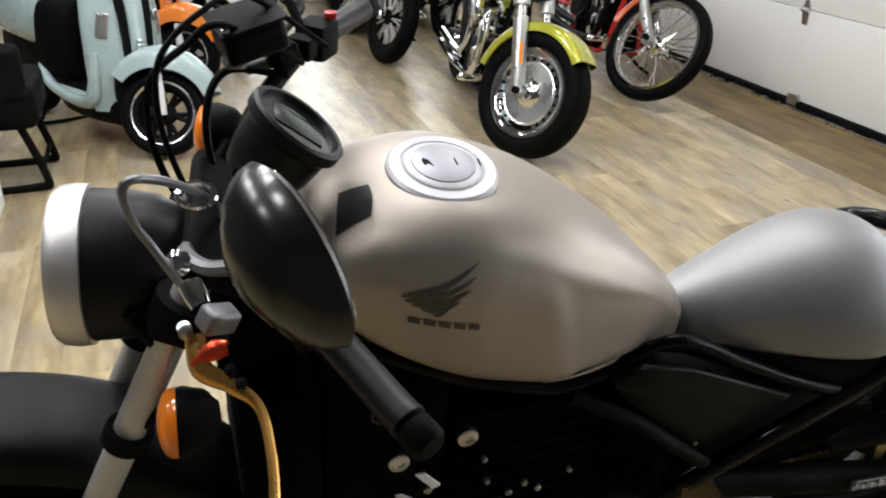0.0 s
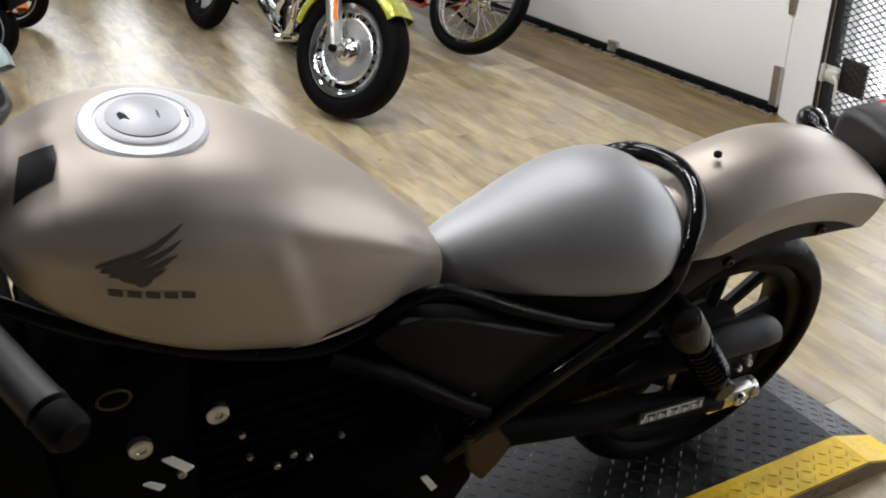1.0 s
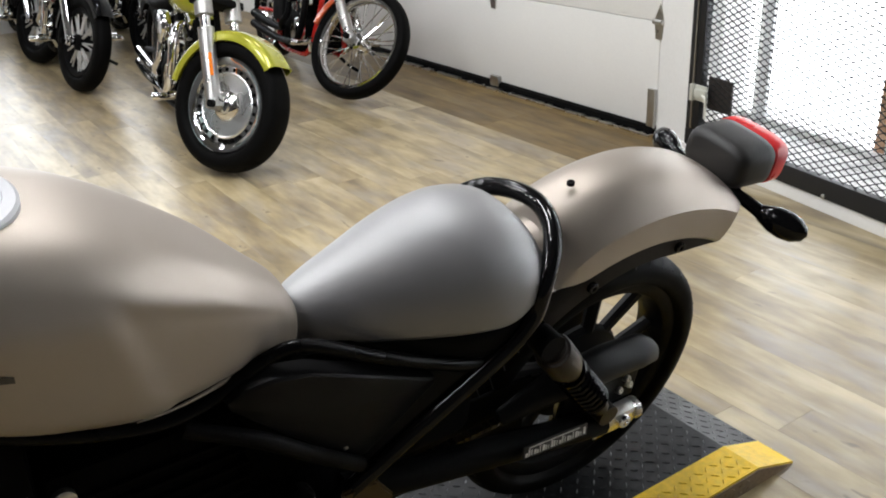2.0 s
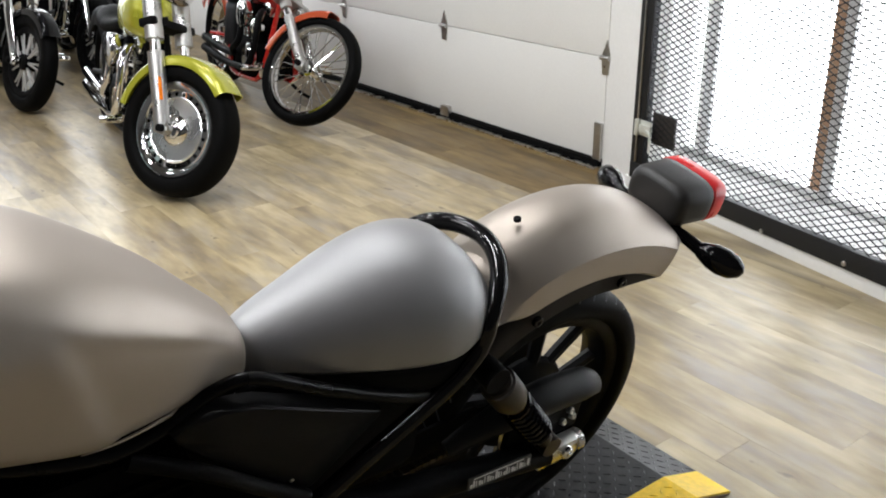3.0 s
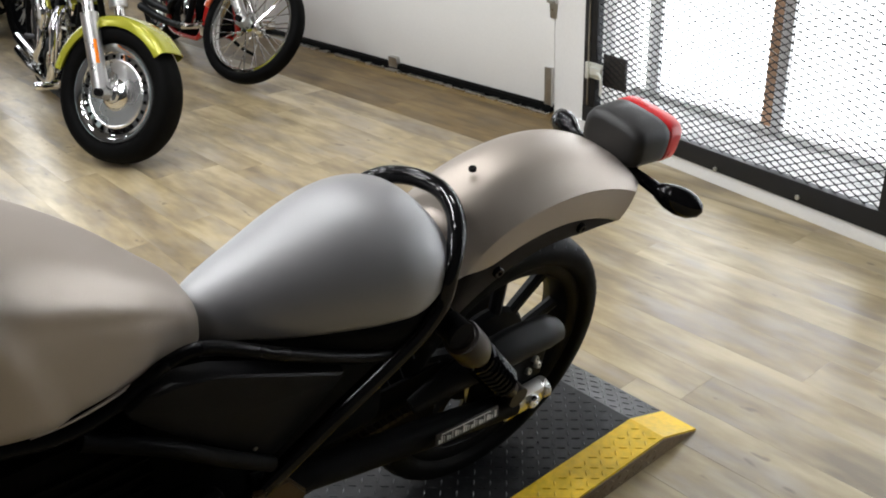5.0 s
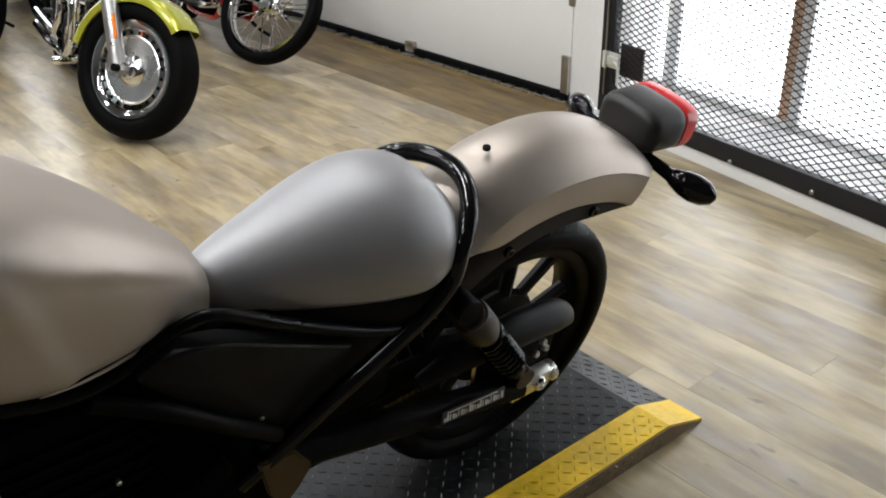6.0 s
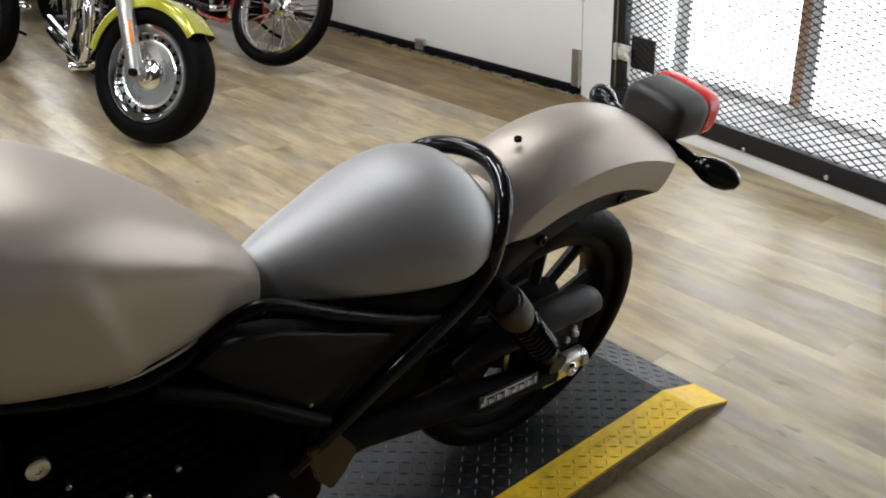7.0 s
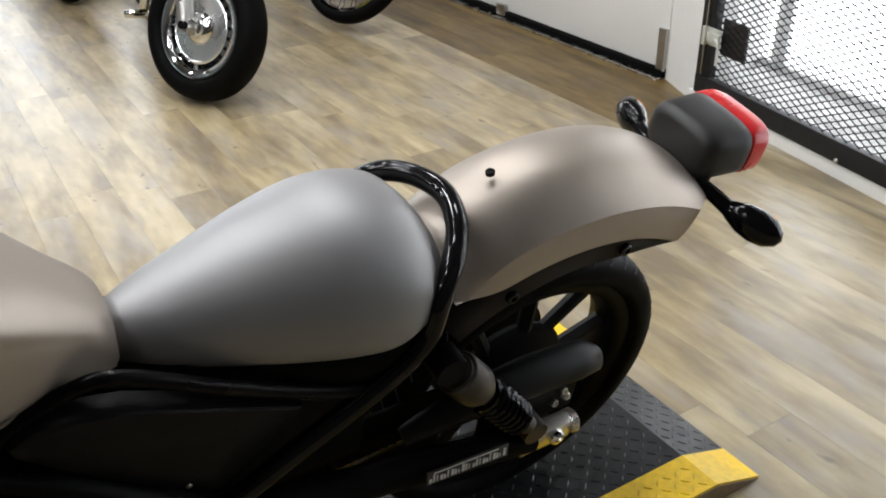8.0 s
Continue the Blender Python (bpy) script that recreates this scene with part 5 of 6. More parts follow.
def cruiser(name, label, m, paint, style, steer_deg, group="parked motorcycles", bags=False, rake=32, radius=0.322, half=0.068, rim=0.215, wheelbase=1.63, fork_mat=CHROME, guard_paint=None, frame=BLACK, g0=38, g1=172):
    """A parked cruiser. x points ahead and y to its left; the front wheel stands at the origin."""
    ob = thing(name, m, label, "motorcycle", group)
    fa = Vector((0, 0, radius))
    sd = Vector((-math.sin(radians(rake)), 0, math.cos(radians(rake))))
    head = fa + sd * 0.62 + Vector((-0.05, 0, 0))
    st = Matrix.Translation(fa + sd * 0.1) @ Matrix.Rotation(radians(steer_deg), 4, sd) @ Matrix.Translation(-(fa + sd * 0.1))
    rm = {"black": BLACK, "wire": CHROME}.get(style, CHROME)
    w = wheel(ob, fa, radius, half, rim, st, rim_mat=rm, deep=0.45 if style == "wire" else 1.0, label={"disc": "chrome disc front wheel", "wire": "chrome wire-spoked front wheel", "black": "black multi-spoke front wheel"}[style])
    if style == "disc":
        chrome_disc_wheel(w, rim)
    elif style == "wire":
        for k in range(32):
            q = 2 * math.pi * k / 32
            sg = 1 if k % 2 else -1
            q2 = q + (0.42 if (k // 2) % 2 else -0.42)
            part("wire_spoke", rod((0.045 * math.cos(q), 0.045 * math.sin(q), sg * 0.034), ((rim - 0.012) * math.cos(q2), (rim - 0.012) * math.sin(q2), sg * 0.006), 0.0033, n=5), CHROME, w)
    else:
        for k in range(9):
            for dq, z in ((-0.10, 0.030), (0.10, 0.030), (-0.10, -0.030), (0.10, -0.030)):
                q = 2 * math.pi * k / 9
                part("spoke", tube([(0.05 * math.cos(q), 0.05 * math.sin(q), z), ((rim - 0.025) * math.cos(q + dq), (rim - 0.025) * math.sin(q + dq), z * 0.8)], [0.009, 0.0052], 6, 2), MACHINED, w, "machined bright spoke")
    fork = None
    for sgn in (-1, 1):
        o = Vector((-0.02, sgn * (half + 0.030), 0))
        a, b = fa + o, fa + o + sd * 0.78
        fork = part("fork_leg", rod(a + sd * -0.02, a + sd * 0.36, 0.036 if style == "disc" else 0.030, 0.039 if style == "disc" else 0.033), fork_mat, ob, "bright fork leg", m=st)
        part("stanchion", rod(a + sd * 0.34, b, 0.0245), CHROME, fork, m=st)
        part("shroud", rod(a + sd * 0.42, b, 0.043 if style == "disc" else 0.036), fork_mat, fork, m=st)
        part("axle_clamp", box(-0.035, -0.022, -0.03, 0.03, 0.022, 0.03, 0.008), fork_mat, fork, m=st @ Matrix.Translation(a))
        part("axle_nut", rod((-0.0, sgn * 0.13, radius), (0, sgn * 0.155, radius), 0.018), SATIN, fork, m=st)
        if style == "disc":
            part("reflector", box(-0.008, -0.011, -0.055, 0.008, 0.011, 0.055, 0.004), AMBER, fork, "amber fork reflector", m=st @ basis(a + sd * 0.19 + Vector((0.028, sgn * 0.018, 0)), sd, (0, 1, 0)))
    if style != "wire":
        part("brake_disc", lathe([(0.07, -0.075), (0.14, -0.075), (0.142, -0.078), (0.14, -0.081), (0.07, -0.081)], 36), STEEL, w, "steel brake disc")
    gp = guard_paint or paint
    part("front_mudguard", guard(g0, g1, radius + 0.034, radius - 0.02, 0.084 if half > 0.055 else 0.062, 0.005, (fa[0], fa[2])), gp, ob, "painted front mudguard", 60, m=st)
    lamp_c = fa + sd * 0.72 + Vector((0.08, 0, 0))
    hl = part("headlight", lathe([(0.0, -0.10), (0.06, -0.09), (0.088, -0.04), (0.094, 0.02), (0.09, 0.03), (0.0, 0.04)], 32), CHROME, ob, "chrome headlight", m=st @ aim(lamp_c, (1, 0, 0)))
    for k in (0.5, 0.74):
        part("fork_yoke", box(-0.05, -0.15, -0.02, 0.04, 0.15, 0.02, 0.01), SATIN if style == "disc" else fork_mat, ob, m=st @ basis(fa + sd * k + Vector((-0.02, 0, 0)), sd, (0, 1, 0)))
    hb = [(-0.72, -0.40, 1.02), (-0.60, -0.34, 1.06), (-0.50, -0.14, 1.04), (-0.49, 0.0, 1.02), (-0.50, 0.14, 1.04), (-0.60, 0.34, 1.06), (-0.72, 0.40, 1.02)]
    part("handlebar", tube(hb, 0.014, 10), CHROME, ob, "chrome handlebar", m=st)
    # body
    wb = -wheelbase
    part("fuel_tank", shell([(-1.02, 0.80, 0.70, 0.04), (-0.98, 0.84, 0.67, 0.09), (-0.85, 0.89, 0.65, 0.13), (-0.70, 0.91, 0.65, 0.145), (-0.56, 0.90, 0.67, 0.12), (-0.49, 0.86, 0.70, 0.07), (-0.47, 0.82, 0.74, 0.03)], spread(-1.02, -0.47, 24), 32, 0.45, 2.6, 2.6), paint, ob, "glossy painted fuel tank", 60)
    part("seat", shell([(-1.55, 0.74, 0.68, 0.07), (-1.42, 0.74, 0.62, 0.14), (-1.22, 0.70, 0.60, 0.15), (-1.05, 0.73, 0.62, 0.10), (-0.96, 0.75, 0.68, 0.05)], spread(-1.55, -0.96, 16), 28, 0.45, 2.6, 2.6), SATIN, ob, "black saddle", 60)
    part("rear_mudguard", guard(10, 150, radius + 0.075, radius - 0.04, 0.11, 0.006, (wb, radius)), BLACK if style == "disc" else gp, ob, "painted rear mudguard", 60)
    part("oil_tank", box(-1.30, -0.14, 0.30, -1.02, 0.14, 0.62, 0.05, 3), SATIN, ob, "black oil tank under the saddle")
    rw = wheel(ob, (wb, 0, radius), radius, 0.075, rim, rim_mat=rm, label="rear wheel")
    if style == "disc":
        part("disc_face", lathe([(rim - 0.02, 0.02), (0.05, 0.03), (0.0, 0.05), (0.0, -0.05), (0.05, -0.03), (rim - 0.02, -0.02)], 40), CHROME, rw)
    for sgn in (-1, 1):
        part("frame_tube", tube([(-0.47, sgn * 0.03, 0.80), (-0.50, sgn * 0.07, 0.50), (-0.54, sgn * 0.12, 0.22), (-0.75, sgn * 0.13, 0.17), (-1.1, sgn * 0.13, 0.18), (-1.2, sgn * 0.12, 0.36), (wb, sgn * 0.12, radius)], 0.017, 8), frame, ob, "frame tube")
        part("foot_peg", lathe([(0.010, 0.0), (0.013, 0.02), (0.019, 0.03), (0.019, 0.13), (0.014, 0.14), (0.0, 0.141)], 14), CHROME, ob, "chrome forward foot peg", m=aim((-0.40, sgn * 0.17, 0.29), (0.15, sgn, 0.02)))
        part("shift_rod", tube([(-0.40, sgn * 0.19, 0.29), (-0.30, sgn * 0.20, 0.33), (-0.24, sgn * 0.25, 0.34)], 0.009, 8, 3), CHROME, ob, "chrome foot lever")
        part("peg_bracket", tube([(-0.52, sgn * 0.12, 0.22), (-0.45, sgn * 0.15, 0.28), (-0.40, sgn * 0.18, 0.29)], 0.014, 8, 3), CHROME, ob)
    case = part("engine_case", shell([(-1.06, 0.40, 0.20, 0.10), (-0.98, 0.44, 0.17, 0.15), (-0.80, 0.45, 0.16, 0.16), (-0.62, 0.42, 0.18, 0.12), (-0.55, 0.36, 0.22, 0.07)], spread(-1.06, -0.55, 16), 28, 0.5, 4, 4), SATIN if style == "disc" else ENGINE, ob, "engine casing", 60)
    for tilt, px in ((-22, -0.72), (22, -0.84)):
        cyl = part("cylinder", box(-0.065, -0.075, 0.0, 0.065, 0.075, 0.30, 0.015), ENGINE if style != "disc" else SATIN, ob, "finned engine cylinder", m=Matrix.Translation((px, 0, 0.38)) @ pose(0, 0, 0, 0, -tilt, 0))
        for k in range(7):
            part("fin", box(-0.078, -0.088, 0.05 + 0.026 * k, 0.078, 0.088, 0.057 + 0.026 * k, 0.002), ALLOY if style == "disc" else ENGINE, cyl, m=Matrix.Translation((px, 0, 0.38)) @ pose(0, 0, 0, 0, -tilt, 0))
        part("rocker_cover", box(-0.08, -0.085, 0.255, 0.08, 0.085, 0.335, 0.022), CHROME, cyl, "chrome rocker cover", m=Matrix.Translation((px, 0, 0.38)) @ pose(0, 0, 0, 0, -tilt, 0))
        for dx in (-0.03, 0.03):
            part("pushrod_tube", rod((px * 0.35 - 0.50 + dx, -0.125, 0.33), (px + dx - 0.3 * math.sin(radians(tilt)), -0.105, 0.62), 0.010), CHROME, ob, "chrome pushrod tube")
    part("air_cleaner", lathe([(0.0, -0.03), (0.085, -0.03), (0.09, 0.0), (0.085, 0.022), (0.05, 0.03), (0.0, 0.03)], 32), CHROME, ob, "round chrome air cleaner", m=aim((-0.79, -0.17, 0.58), (0, -1, 0)))
    part("cam_cover", lathe([(0.0, -0.03), (0.09, -0.03), (0.09, 0.0), (0.075, 0.015), (0.0, 0.02)], 32), CHROME, ob, "chrome timing cover", m=aim((-0.70, -0.16, 0.32), (0, -1, 0)))
    part("primary_cover", shell([(-1.12, 0.36, 0.22, 0.03), (-1.0, 0.40, 0.17, 0.045), (-0.75, 0.39, 0.17, 0.045), (-0.60, 0.34, 0.20, 0.03)], spread(-1.12, -0.60, 12), 24, 0.5, 3, 3), CHROME if style == "disc" else SATIN, ob, "primary chain cover", m=Matrix.Translation((0, 0.17, 0)))
    for dz, px in ((0.0, -0.62), (0.075, -0.92)):
        part("exhaust_pipe", tube([(px, -0.10, 0.62), (px + 0.09, -0.16, 0.58), (px + 0.11, -0.185, 0.42), (px + 0.02, -0.195, 0.27 + dz), (-1.0, -0.165, 0.22 + dz), (-1.30, -0.165, 0.22 + dz), (-1.62, -0.17, 0.24 + dz)], [0.021, 0.021, 0.021, 0.022, 0.022, 0.030, 0.030], 14), SATIN if style == "wire" else CHROME, ob, "black exhaust pipe" if style == "wire" else "chrome exhaust pipe")
    part("regulator", box(-0.56, -0.07, 0.26, -0.50, 0.07, 0.42, 0.01), SATIN, ob, "black finned regulator on the down tubes")
    part("horn", lathe([(0.0, -0.03), (0.05, -0.03), (0.055, 0.0), (0.03, 0.02), (0.0, 0.022)], 20), CHROME, ob, "chrome horn", m=aim((-0.60, -0.15, 0.52), (0.4, -1, 0)))
    part("oil_filter", rod((-0.53, -0.02, 0.24), (-0.45, -0.02, 0.24), 0.036, n=20), CHROME if style == "disc" else BLACK, ob, "round oil filter")
    if bags:
        for sgn in (-1, 1):
            bag = part("saddlebag", box(-1.98, sgn * 0.17, 0.36, -1.46, sgn * 0.34, 0.70, 0.04, 3), SATIN, ob, "black leather saddlebag")
    part("side_stand", tube([(-0.72, 0.13, 0.18), (-0.70, 0.22, 0.10), (-0.66, 0.30, 0.055)], 0.012, 8), BLACK, ob)
    part("rear_light", box(wb - 0.40, -0.04, 0.50, wb - 0.34, 0.04, 0.56, 0.01), RED, ob, "red rear light")
    return ob


cruiser("motorcycle", "lime gold cruiser motorcycle with a chrome disc front wheel", pose(1.748, 3.90, 0, -8, 0, -98), LIME, "disc", 36, rake=24, half=0.073, fork_mat=BRUSHED, g0=44)
cruiser("motorcycle", "orange-red motorcycle with a wire-spoked wheel beside the garage door", pose(2.86, 4.62, 0, -9, 0, -97), RACERED, "wire", 36, radius=0.345, half=0.047, rim=0.275, guard_paint=ORANGE, rake=45, frame=RACERED, g0=92, g1=176, fork_mat=BRUSHED)
cruiser("motorcycle", "black cruiser motorcycle with saddlebags, parked in the row", pose(1.63, 6.14, 0, -7, 0, -97), GLOSS, "black", 20, half=0.052, bags=True)
cruiser("motorcycle", "black cruiser motorcycle with a slim spoked wheel", pose(1.62, 7.35, 0, -7, 0, -95), GLOSS, "black", 24, half=0.05)


cruiser("motorcycle", "black cruiser motorcycle with saddlebags, standing behind the others", pose(2.30, 6.75, 0, -7, 0, -97), GLOSS, "black", 20, half=0.052, bags=True)
cruiser("motorcycle", "black cruiser motorcycle with saddlebags, standing behind the others", pose(0.95, 8.0, 0, -7, 0, -95), GLOSS, "black", 20, half=0.052, bags=True)


def scooter(name, label, m, paint, steer_deg, dark=SATIN):
    """A step-through scooter; x points ahead and the front wheel stands at the origin."""
    ob = thing(name, m, label, "scooter", "scooters")
    R = 0.215
    sd = Vector((-math.sin(radians(26)), 0, math.cos(radians(26))))
    fa = Vector((0, 0, R))
    st = Matrix.Translation(fa) @ Matrix.Rotation(radians(steer_deg), 4, sd) @ Matrix.Translation(-fa)
    w = wheel(ob, fa, R, 0.055, 0.150, st, rim_mat=BLACK, label="black front wheel with a bright rim edge")
    part("rim_edge", lathe([(0.150, -0.047), (0.158, -0.051), (0.162, -0.046), (0.151, -0.040)], 48, closed=True), POLISHED, w, "bright rim edge")
    part("rim_edge", lathe([(0.150, 0.047), (0.158, 0.051), (0.162, 0.046), (0.151, 0.040)], 48, closed=True), POLISHED, w, "bright rim edge")
    for k in range(6):
        for dq in (-0.16, 0.16):
            q = 2 * math.pi * k / 6
            part("spoke", tube([(0.04 * math.cos(q), 0.04 * math.sin(q), 0.0), (0.132 * math.cos(q + dq), 0.132 * math.sin(q + dq), 0.0)], [0.016, 0.011], 6, 2), BLACK, w)
    part("fork_link", tube([(0.01, -0.085, R - 0.01), (-0.015, -0.088, R + 0.09), (-0.05, -0.078, R + 0.20)], [0.024, 0.024, 0.020], 12), WHITEWALL, ob, "pale grey fork link", m=st)
    part("front_mudguard", guard(28, 152, lambda f: R + 0.118 - 0.05 * abs(f - 0.5), lambda f: R - 0.012 + 0.05 * abs(f - 0.5), lambda f: 0.118 - 0.10 * abs(f - 0.5) ** 1.3, 0.006, (fa[0] - 0.01, fa[2] + 0.01)), paint, ob, "painted front mudguard", 60, m=st)
    # leg shield, floor, rear body
    at = curve([(0.20, -0.215, 0.19), (0.32, -0.215, 0.212), (0.50, -0.22, 0.222), (0.70, -0.245, 0.215), (0.88, -0.295, 0.17), (0.95, -0.32, 0.10)])
    rings = []
    for k in range(19):
        z = 0.20 + 0.75 * k / 18
        x, h = at(z)
        ring = []
        for j in range(21):
            f = -1 + 2 * j / 20
            ring.append((x - 0.10 * abs(f) ** 2.2 + 0.035 * (1 - abs(f)) , f * h, z))
        ring += [(px - 0.022, py * 0.985, pz) for px, py, pz in ring[::-1]]
        rings.append(ring)
    shield = part("leg_shield", loft(rings), paint, ob, "painted leg shield", 60)
    part("inner_shield", loft([[(px - 0.028, py * 0.93, pz) for px, py, pz in r[:21]] + [(px - 0.06, py * 0.9, pz) for px, py, pz in r[:21][::-1]] for r in rings[2:17]]), dark, shield, "dark inner shield", 60)
    for sgn in (-1, 1):
        strip = []
        for n in range(9):
            z = 0.47 + 0.45 * n / 8
            sx = at(z)[0] + 0.022
            wd, c = 0.019 + 0.008 * (n / 8), sgn * (0.062 + 0.016 * n / 8)
            strip.append([(sx, c - wd, z), (sx + 0.012, c - wd, z), (sx + 0.012, c + wd, z), (sx, c + wd, z)])
        part("shield_groove", loft(strip), dark, shield, "black groove beside the centre panel")
    tie = []
    for n in range(11):
        z = 0.46 + 0.47 * n / 10
        sx = at(z)[0] + 0.022
        wd = 0.040 + 0.016 * n / 10
        tie.append([(sx, -wd, z), (sx + 0.022, -wd * 0.9, z), (sx + 0.034, -wd * 0.4, z), (sx + 0.034, wd * 0.4, z), (sx + 0.022, wd * 0.9, z), (sx, wd, z)])
    part("centre_panel", loft(tie), paint, shield, "painted centre panel", 50)
    part("wheel_arch", shell([(-0.235, 0.46, 0.20, 0.13), (-0.19, 0.47, 0.18, 0.135), (-0.15, 0.45, 0.18, 0.11), (-0.13, 0.40, 0.20, 0.07)], spread(-0.235, -0.13, 8), 28, 0.5, 3, 3), dark, shield, "black wheel arch", 60)
    for n in range(3):
        part("horn_louvre", box(-0.004, -0.034 + 0.004 * n, -0.006, 0.010, 0.034 - 0.004 * n, 0.006, 0.004), CHROME, shield, "chrome horn louvre", m=Matrix.Translation((at(0.56)[0] + 0.058, 0.0, 0.52 + 0.022 * n)))
    for sgn in (-1, 1):
        part("shield_lamp", box(-0.010, -0.030, -0.060, 0.012, 0.030, 0.060, 0.009, 3), BRUSHED, shield, "slim indicator lamp", m=Matrix.Translation((at(0.64)[0] - 0.030, sgn * 0.150, 0.635)) @ pose(0, 0, 0, sgn * 8, -6, sgn * 38))
    part("under_tray", shell([(-0.86, 0.26, 0.14, 0.10), (-0.70, 0.26, 0.11, 0.15), (-0.35, 0.26, 0.11, 0.16), (-0.15, 0.30, 0.13, 0.12), (-0.10, 0.30, 0.18, 0.07)], spread(-0.86, -0.10, 14), 24, 0.5, 3, 3), dark, ob, "black underside tray", 60)
    part("floorboard", box(-0.76, -0.190, 0.205, -0.295, 0.190, 0.275, 0.03, 3), paint, ob, "painted floorboard")
    for sgn in (-1, 1):
        part("floor_edge", tube([(-0.285, sgn * 0.205, 0.50), (-0.290, sgn * 0.205, 0.36), (-0.325, sgn * 0.202, 0.265), (-0.42, sgn * 0.198, 0.232), (-0.60, sgn * 0.194, 0.236), (-0.78, sgn * 0.185, 0.275), (-0.88, sgn * 0.170, 0.36)], [0.024, 0.032, 0.042, 0.040, 0.036, 0.034, 0.024], 12, 8, flat=0.8), paint, ob, "painted edge that sweeps from the shield into the floorboard")
    part("floor_mat", box(-0.72, -0.165, 0.276, -0.30, 0.165, 0.286, 0.004), RUBBER, ob, "black rubber floor mat")
    part("rear_body", shell([(-1.62, 0.64, 0.56, 0.03), (-1.58, 0.70, 0.52, 0.09), (-1.40, 0.76, 0.46, 0.17), (-1.15, 0.78, 0.43, 0.20), (-0.92, 0.77, 0.42, 0.19), (-0.76, 0.74, 0.40, 0.15), (-0.70, 0.66, 0.42, 0.08)], spread(-1.62, -0.70, 28), 36, 0.45, 2.6, 2.6), paint, ob, "rounded painted rear body", 60)
    part("engine_cover", shell([(-1.50, 0.50, 0.30, 0.08), (-1.30, 0.52, 0.22, 0.13), (-0.95, 0.52, 0.20, 0.15), (-0.74, 0.48, 0.22, 0.12)], spread(-1.50, -0.74, 14), 28, 0.5, 3, 3), dark, ob, "black engine cover below the body", 60)
    part("seat_front", shell([(-0.87, 0.745, 0.26, 0.198), (-0.80, 0.745, 0.26, 0.190), (-0.74, 0.74, 0.262, 0.160), (-0.685, 0.72, 0.27, 0.115), (-0.665, 0.66, 0.29, 0.06)], spread(-0.87, -0.665, 12), 32, 0.45, 3.2, 3.2), dark, ob, "black panel under the saddle front", 60)
    part("seat", shell([(-1.56, 0.80, 0.73, 0.06), (-1.40, 0.84, 0.74, 0.13), (-1.10, 0.83, 0.75, 0.15), (-0.85, 0.82, 0.74, 0.11), (-0.72, 0.79, 0.74, 0.05)], spread(-1.56, -0.72, 20), 28, 0.45, 2.6, 3), dark, ob, "black scooter saddle", 60)
    rw = wheel(ob, (-1.30, 0, R), R, 0.055, 0.145, label="black rear wheel")
    part("headset", shell([(-0.42, 1.06, 0.98, 0.06), (-0.36, 1.10, 0.94, 0.12), (-0.27, 1.09, 0.93, 0.11), (-0.22, 1.04, 0.96, 0.06)], spread(-0.42, -0.22, 14), 28, 0.5, 2.4, 2.4), paint, ob, "painted handlebar fairing", 60, m=st)
    part("handlebar", tube([(-0.40, -0.36, 1.03), (-0.34, -0.20, 1.03), (-0.32, 0, 1.02), (-0.34, 0.20, 1.03), (-0.40, 0.36, 1.03)], 0.014, 8), dark, ob, m=st)
    part("centre_stand", tube([(-0.92, -0.10, 0.24), (-0.96, -0.16, 0.05), (-0.96, -0.17, 0.012), (-0.96, 0.17, 0.012), (-0.96, 0.16, 0.05), (-0.92, 0.10, 0.24)], 0.012, 8), BLACK, ob)
    return ob


scooter("scooter", "mint green scooter with a dark seat, parked on the wooden floor", pose(0.015, 4.47, 0, -4, 0, -58), MINT, 46)
scooter("scooter", "tangerine orange scooter parked beside the mint one", pose(0.20, 5.75, 0, -4, 0, -56), TANGERINE, 30)
scooter("scooter", "ivory white scooter at the end of the row", pose(0.47, 6.75, 0, -4, 0, -56), IVORY, 30)

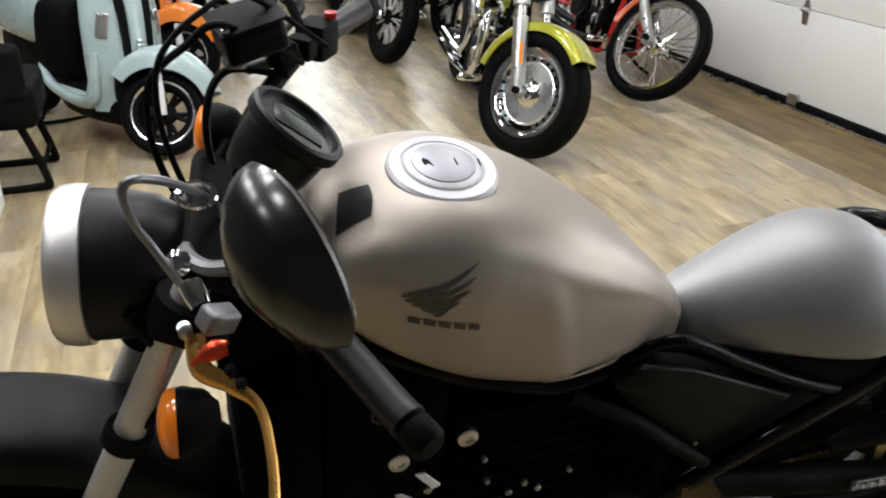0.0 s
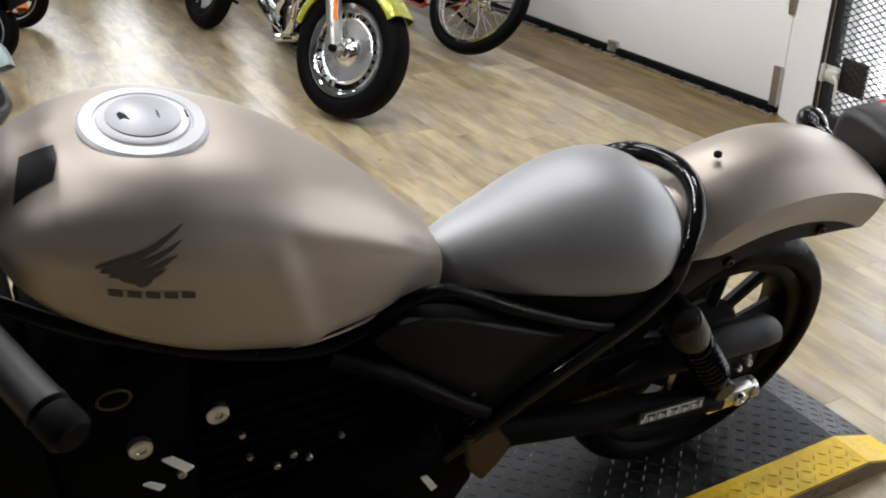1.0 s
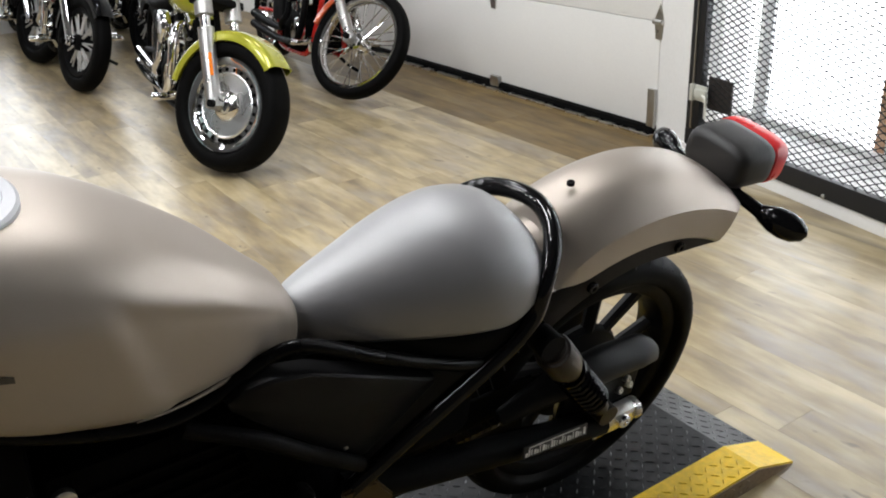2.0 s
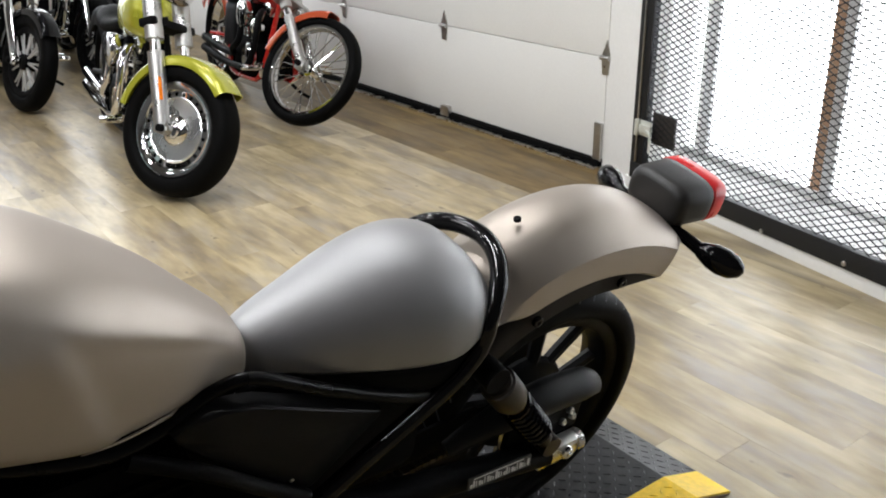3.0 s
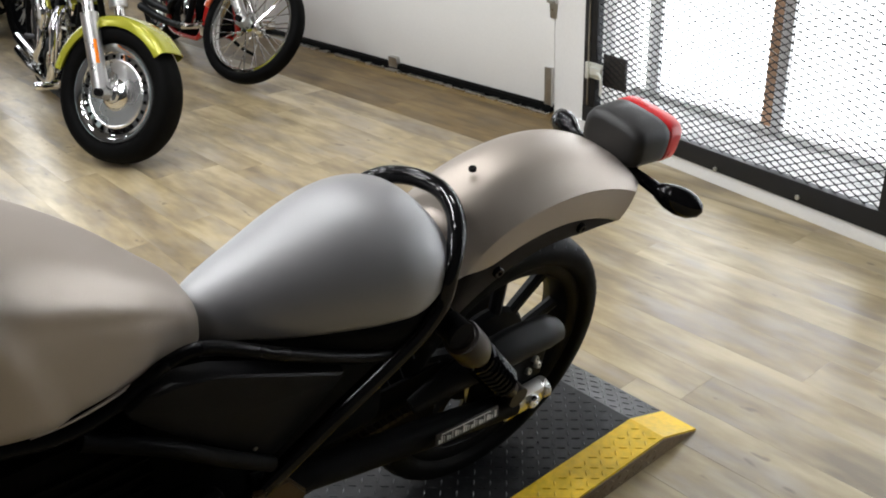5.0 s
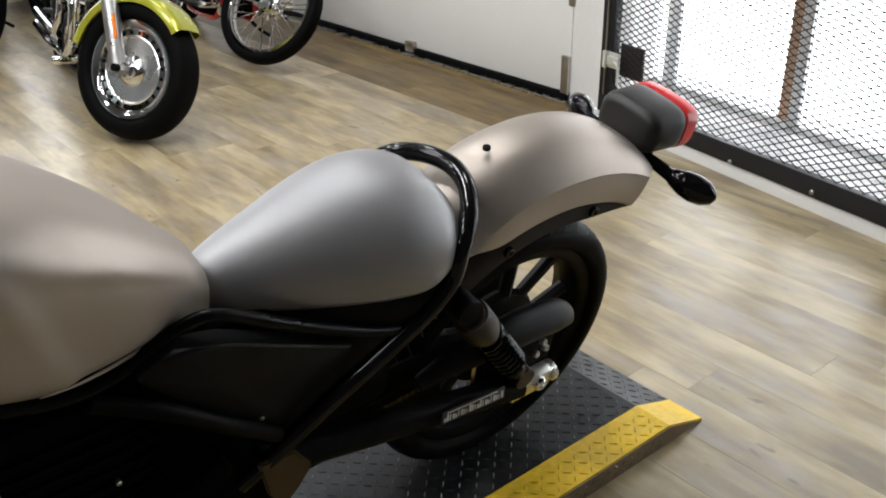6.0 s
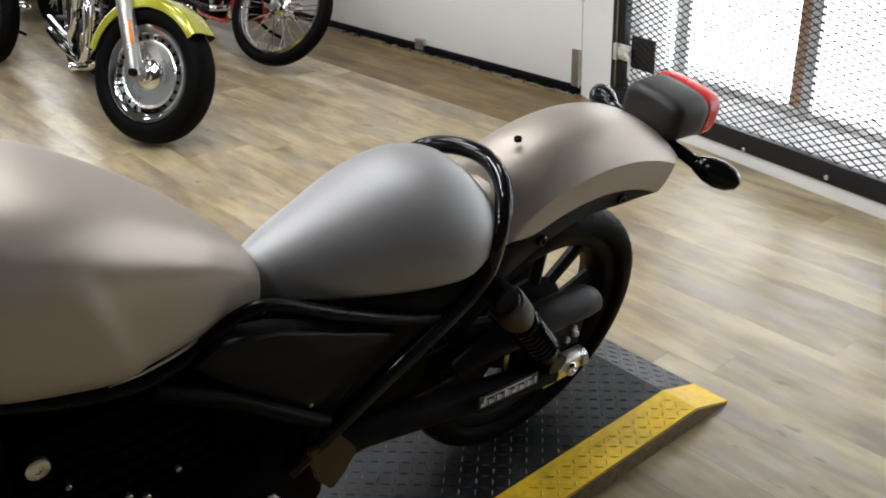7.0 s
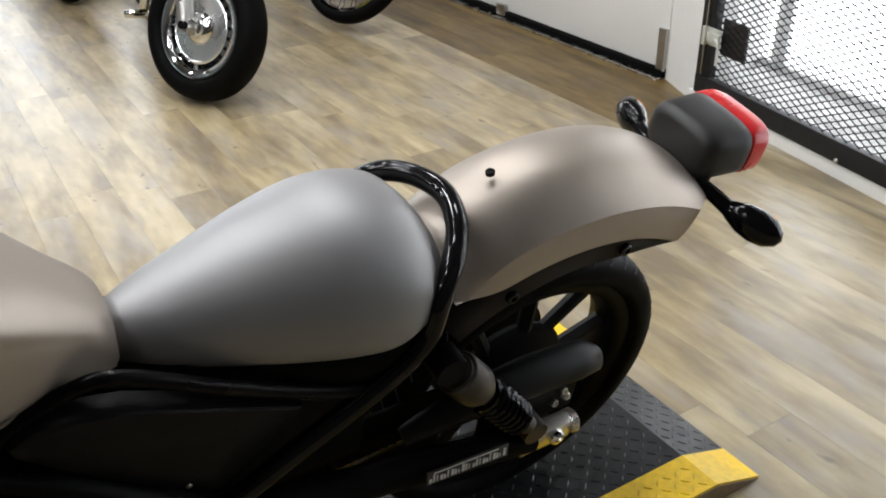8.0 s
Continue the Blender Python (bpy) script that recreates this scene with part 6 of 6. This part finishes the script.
# black sled-base chair and the white plinth beside it
chair = thing("chair", pose(-0.745, 4.325, 0), "black chair on a bent steel tube sled base", "chair")
for sgn in (-1, 1):
    part("leg_frame", tube([(-0.22, sgn * 0.205, 0.44), (-0.24, sgn * 0.205, 0.05), (-0.20, sgn * 0.205, 0.019), (0.17, sgn * 0.205, 0.019), (0.215, sgn * 0.205, 0.07), (0.10, sgn * 0.205, 0.44)], 0.019, 8), BLACK, chair)
part("cross_bar", rod((0.205, -0.205, 0.10), (0.205, 0.205, 0.10), 0.011), BLACK, chair)
part("seat", box(-0.26, -0.26, 0.30, 0.23, 0.26, 0.50, 0.06, 4), SATIN, chair, "black padded seat")
part("backrest", box(-0.27, -0.27, 0.42, 0.20, -0.15, 0.68, 0.05, 4), SATIN, chair, "black padded backrest")
plinth = part("plinth", box(-1.12, 3.70, 0.0, -0.705, 3.98, 0.36, 0.006), WHITE)
tagged(plinth, "white painted display plinth standing on the floor", "plinth")

# ---------------------------------------------------------------- floorboards
PW, PL = 0.152, 1.22
mesh = bpy.data.meshes.new("plank")
bm = box(0.0001, 0.0001, -0.006, PW - 0.0001, PL - 0.0001, 0.0, 0.0)
top = [e for e in bm.edges if all(v.co.z > -0.001 for v in e.verts)]
bmesh.ops.bevel(bm, geom=top, offset=0.0004, segments=1, affect="EDGES")
bm.to_mesh(mesh)
bm.free()
mesh.materials.append(OAK)
darker = mesh.copy()
darker.materials[0] = OAK_DARK
boards = tagged(new("floorboards"), "weathered oak look vinyl boards laid in rows", "floor", kind="structure")
rest_v, rest_f = [], []
rows = random.Random(4)
col = 0
x = X1 - PW + 0.0
while x > X0:
    y = Y0 - rows.random() * PL if x < 3.05 else 2.45 - 4 * PL
    while y < Y1:
        if -1.9 < x and -0.9 < y < 7.4:
            ob = new("plank", darker if x > 3.05 and y > 2.4 else mesh)
            ob.location = (x, y, 0)
            ob.parent = boards
        else:
            i = len(rest_v)
            rest_v += [(x + 0.001, max(y, Y0) + 0.001, 0), (x + PW - 0.001, max(y, Y0) + 0.001, 0), (x + PW - 0.001, min(y + PL, Y1) - 0.001, 0), (x + 0.001, min(y + PL, Y1) - 0.001, 0)]
            rest_f.append((i, i + 1, i + 2, i + 3))
        y += PL
    x -= PW
far = bpy.data.meshes.new("far_planks")
far.from_pydata(rest_v, [], rest_f)
far.materials.append(OAK)
ob = new("far_planks", far)
ob.parent = boards
ob["kind"] = "stuff"
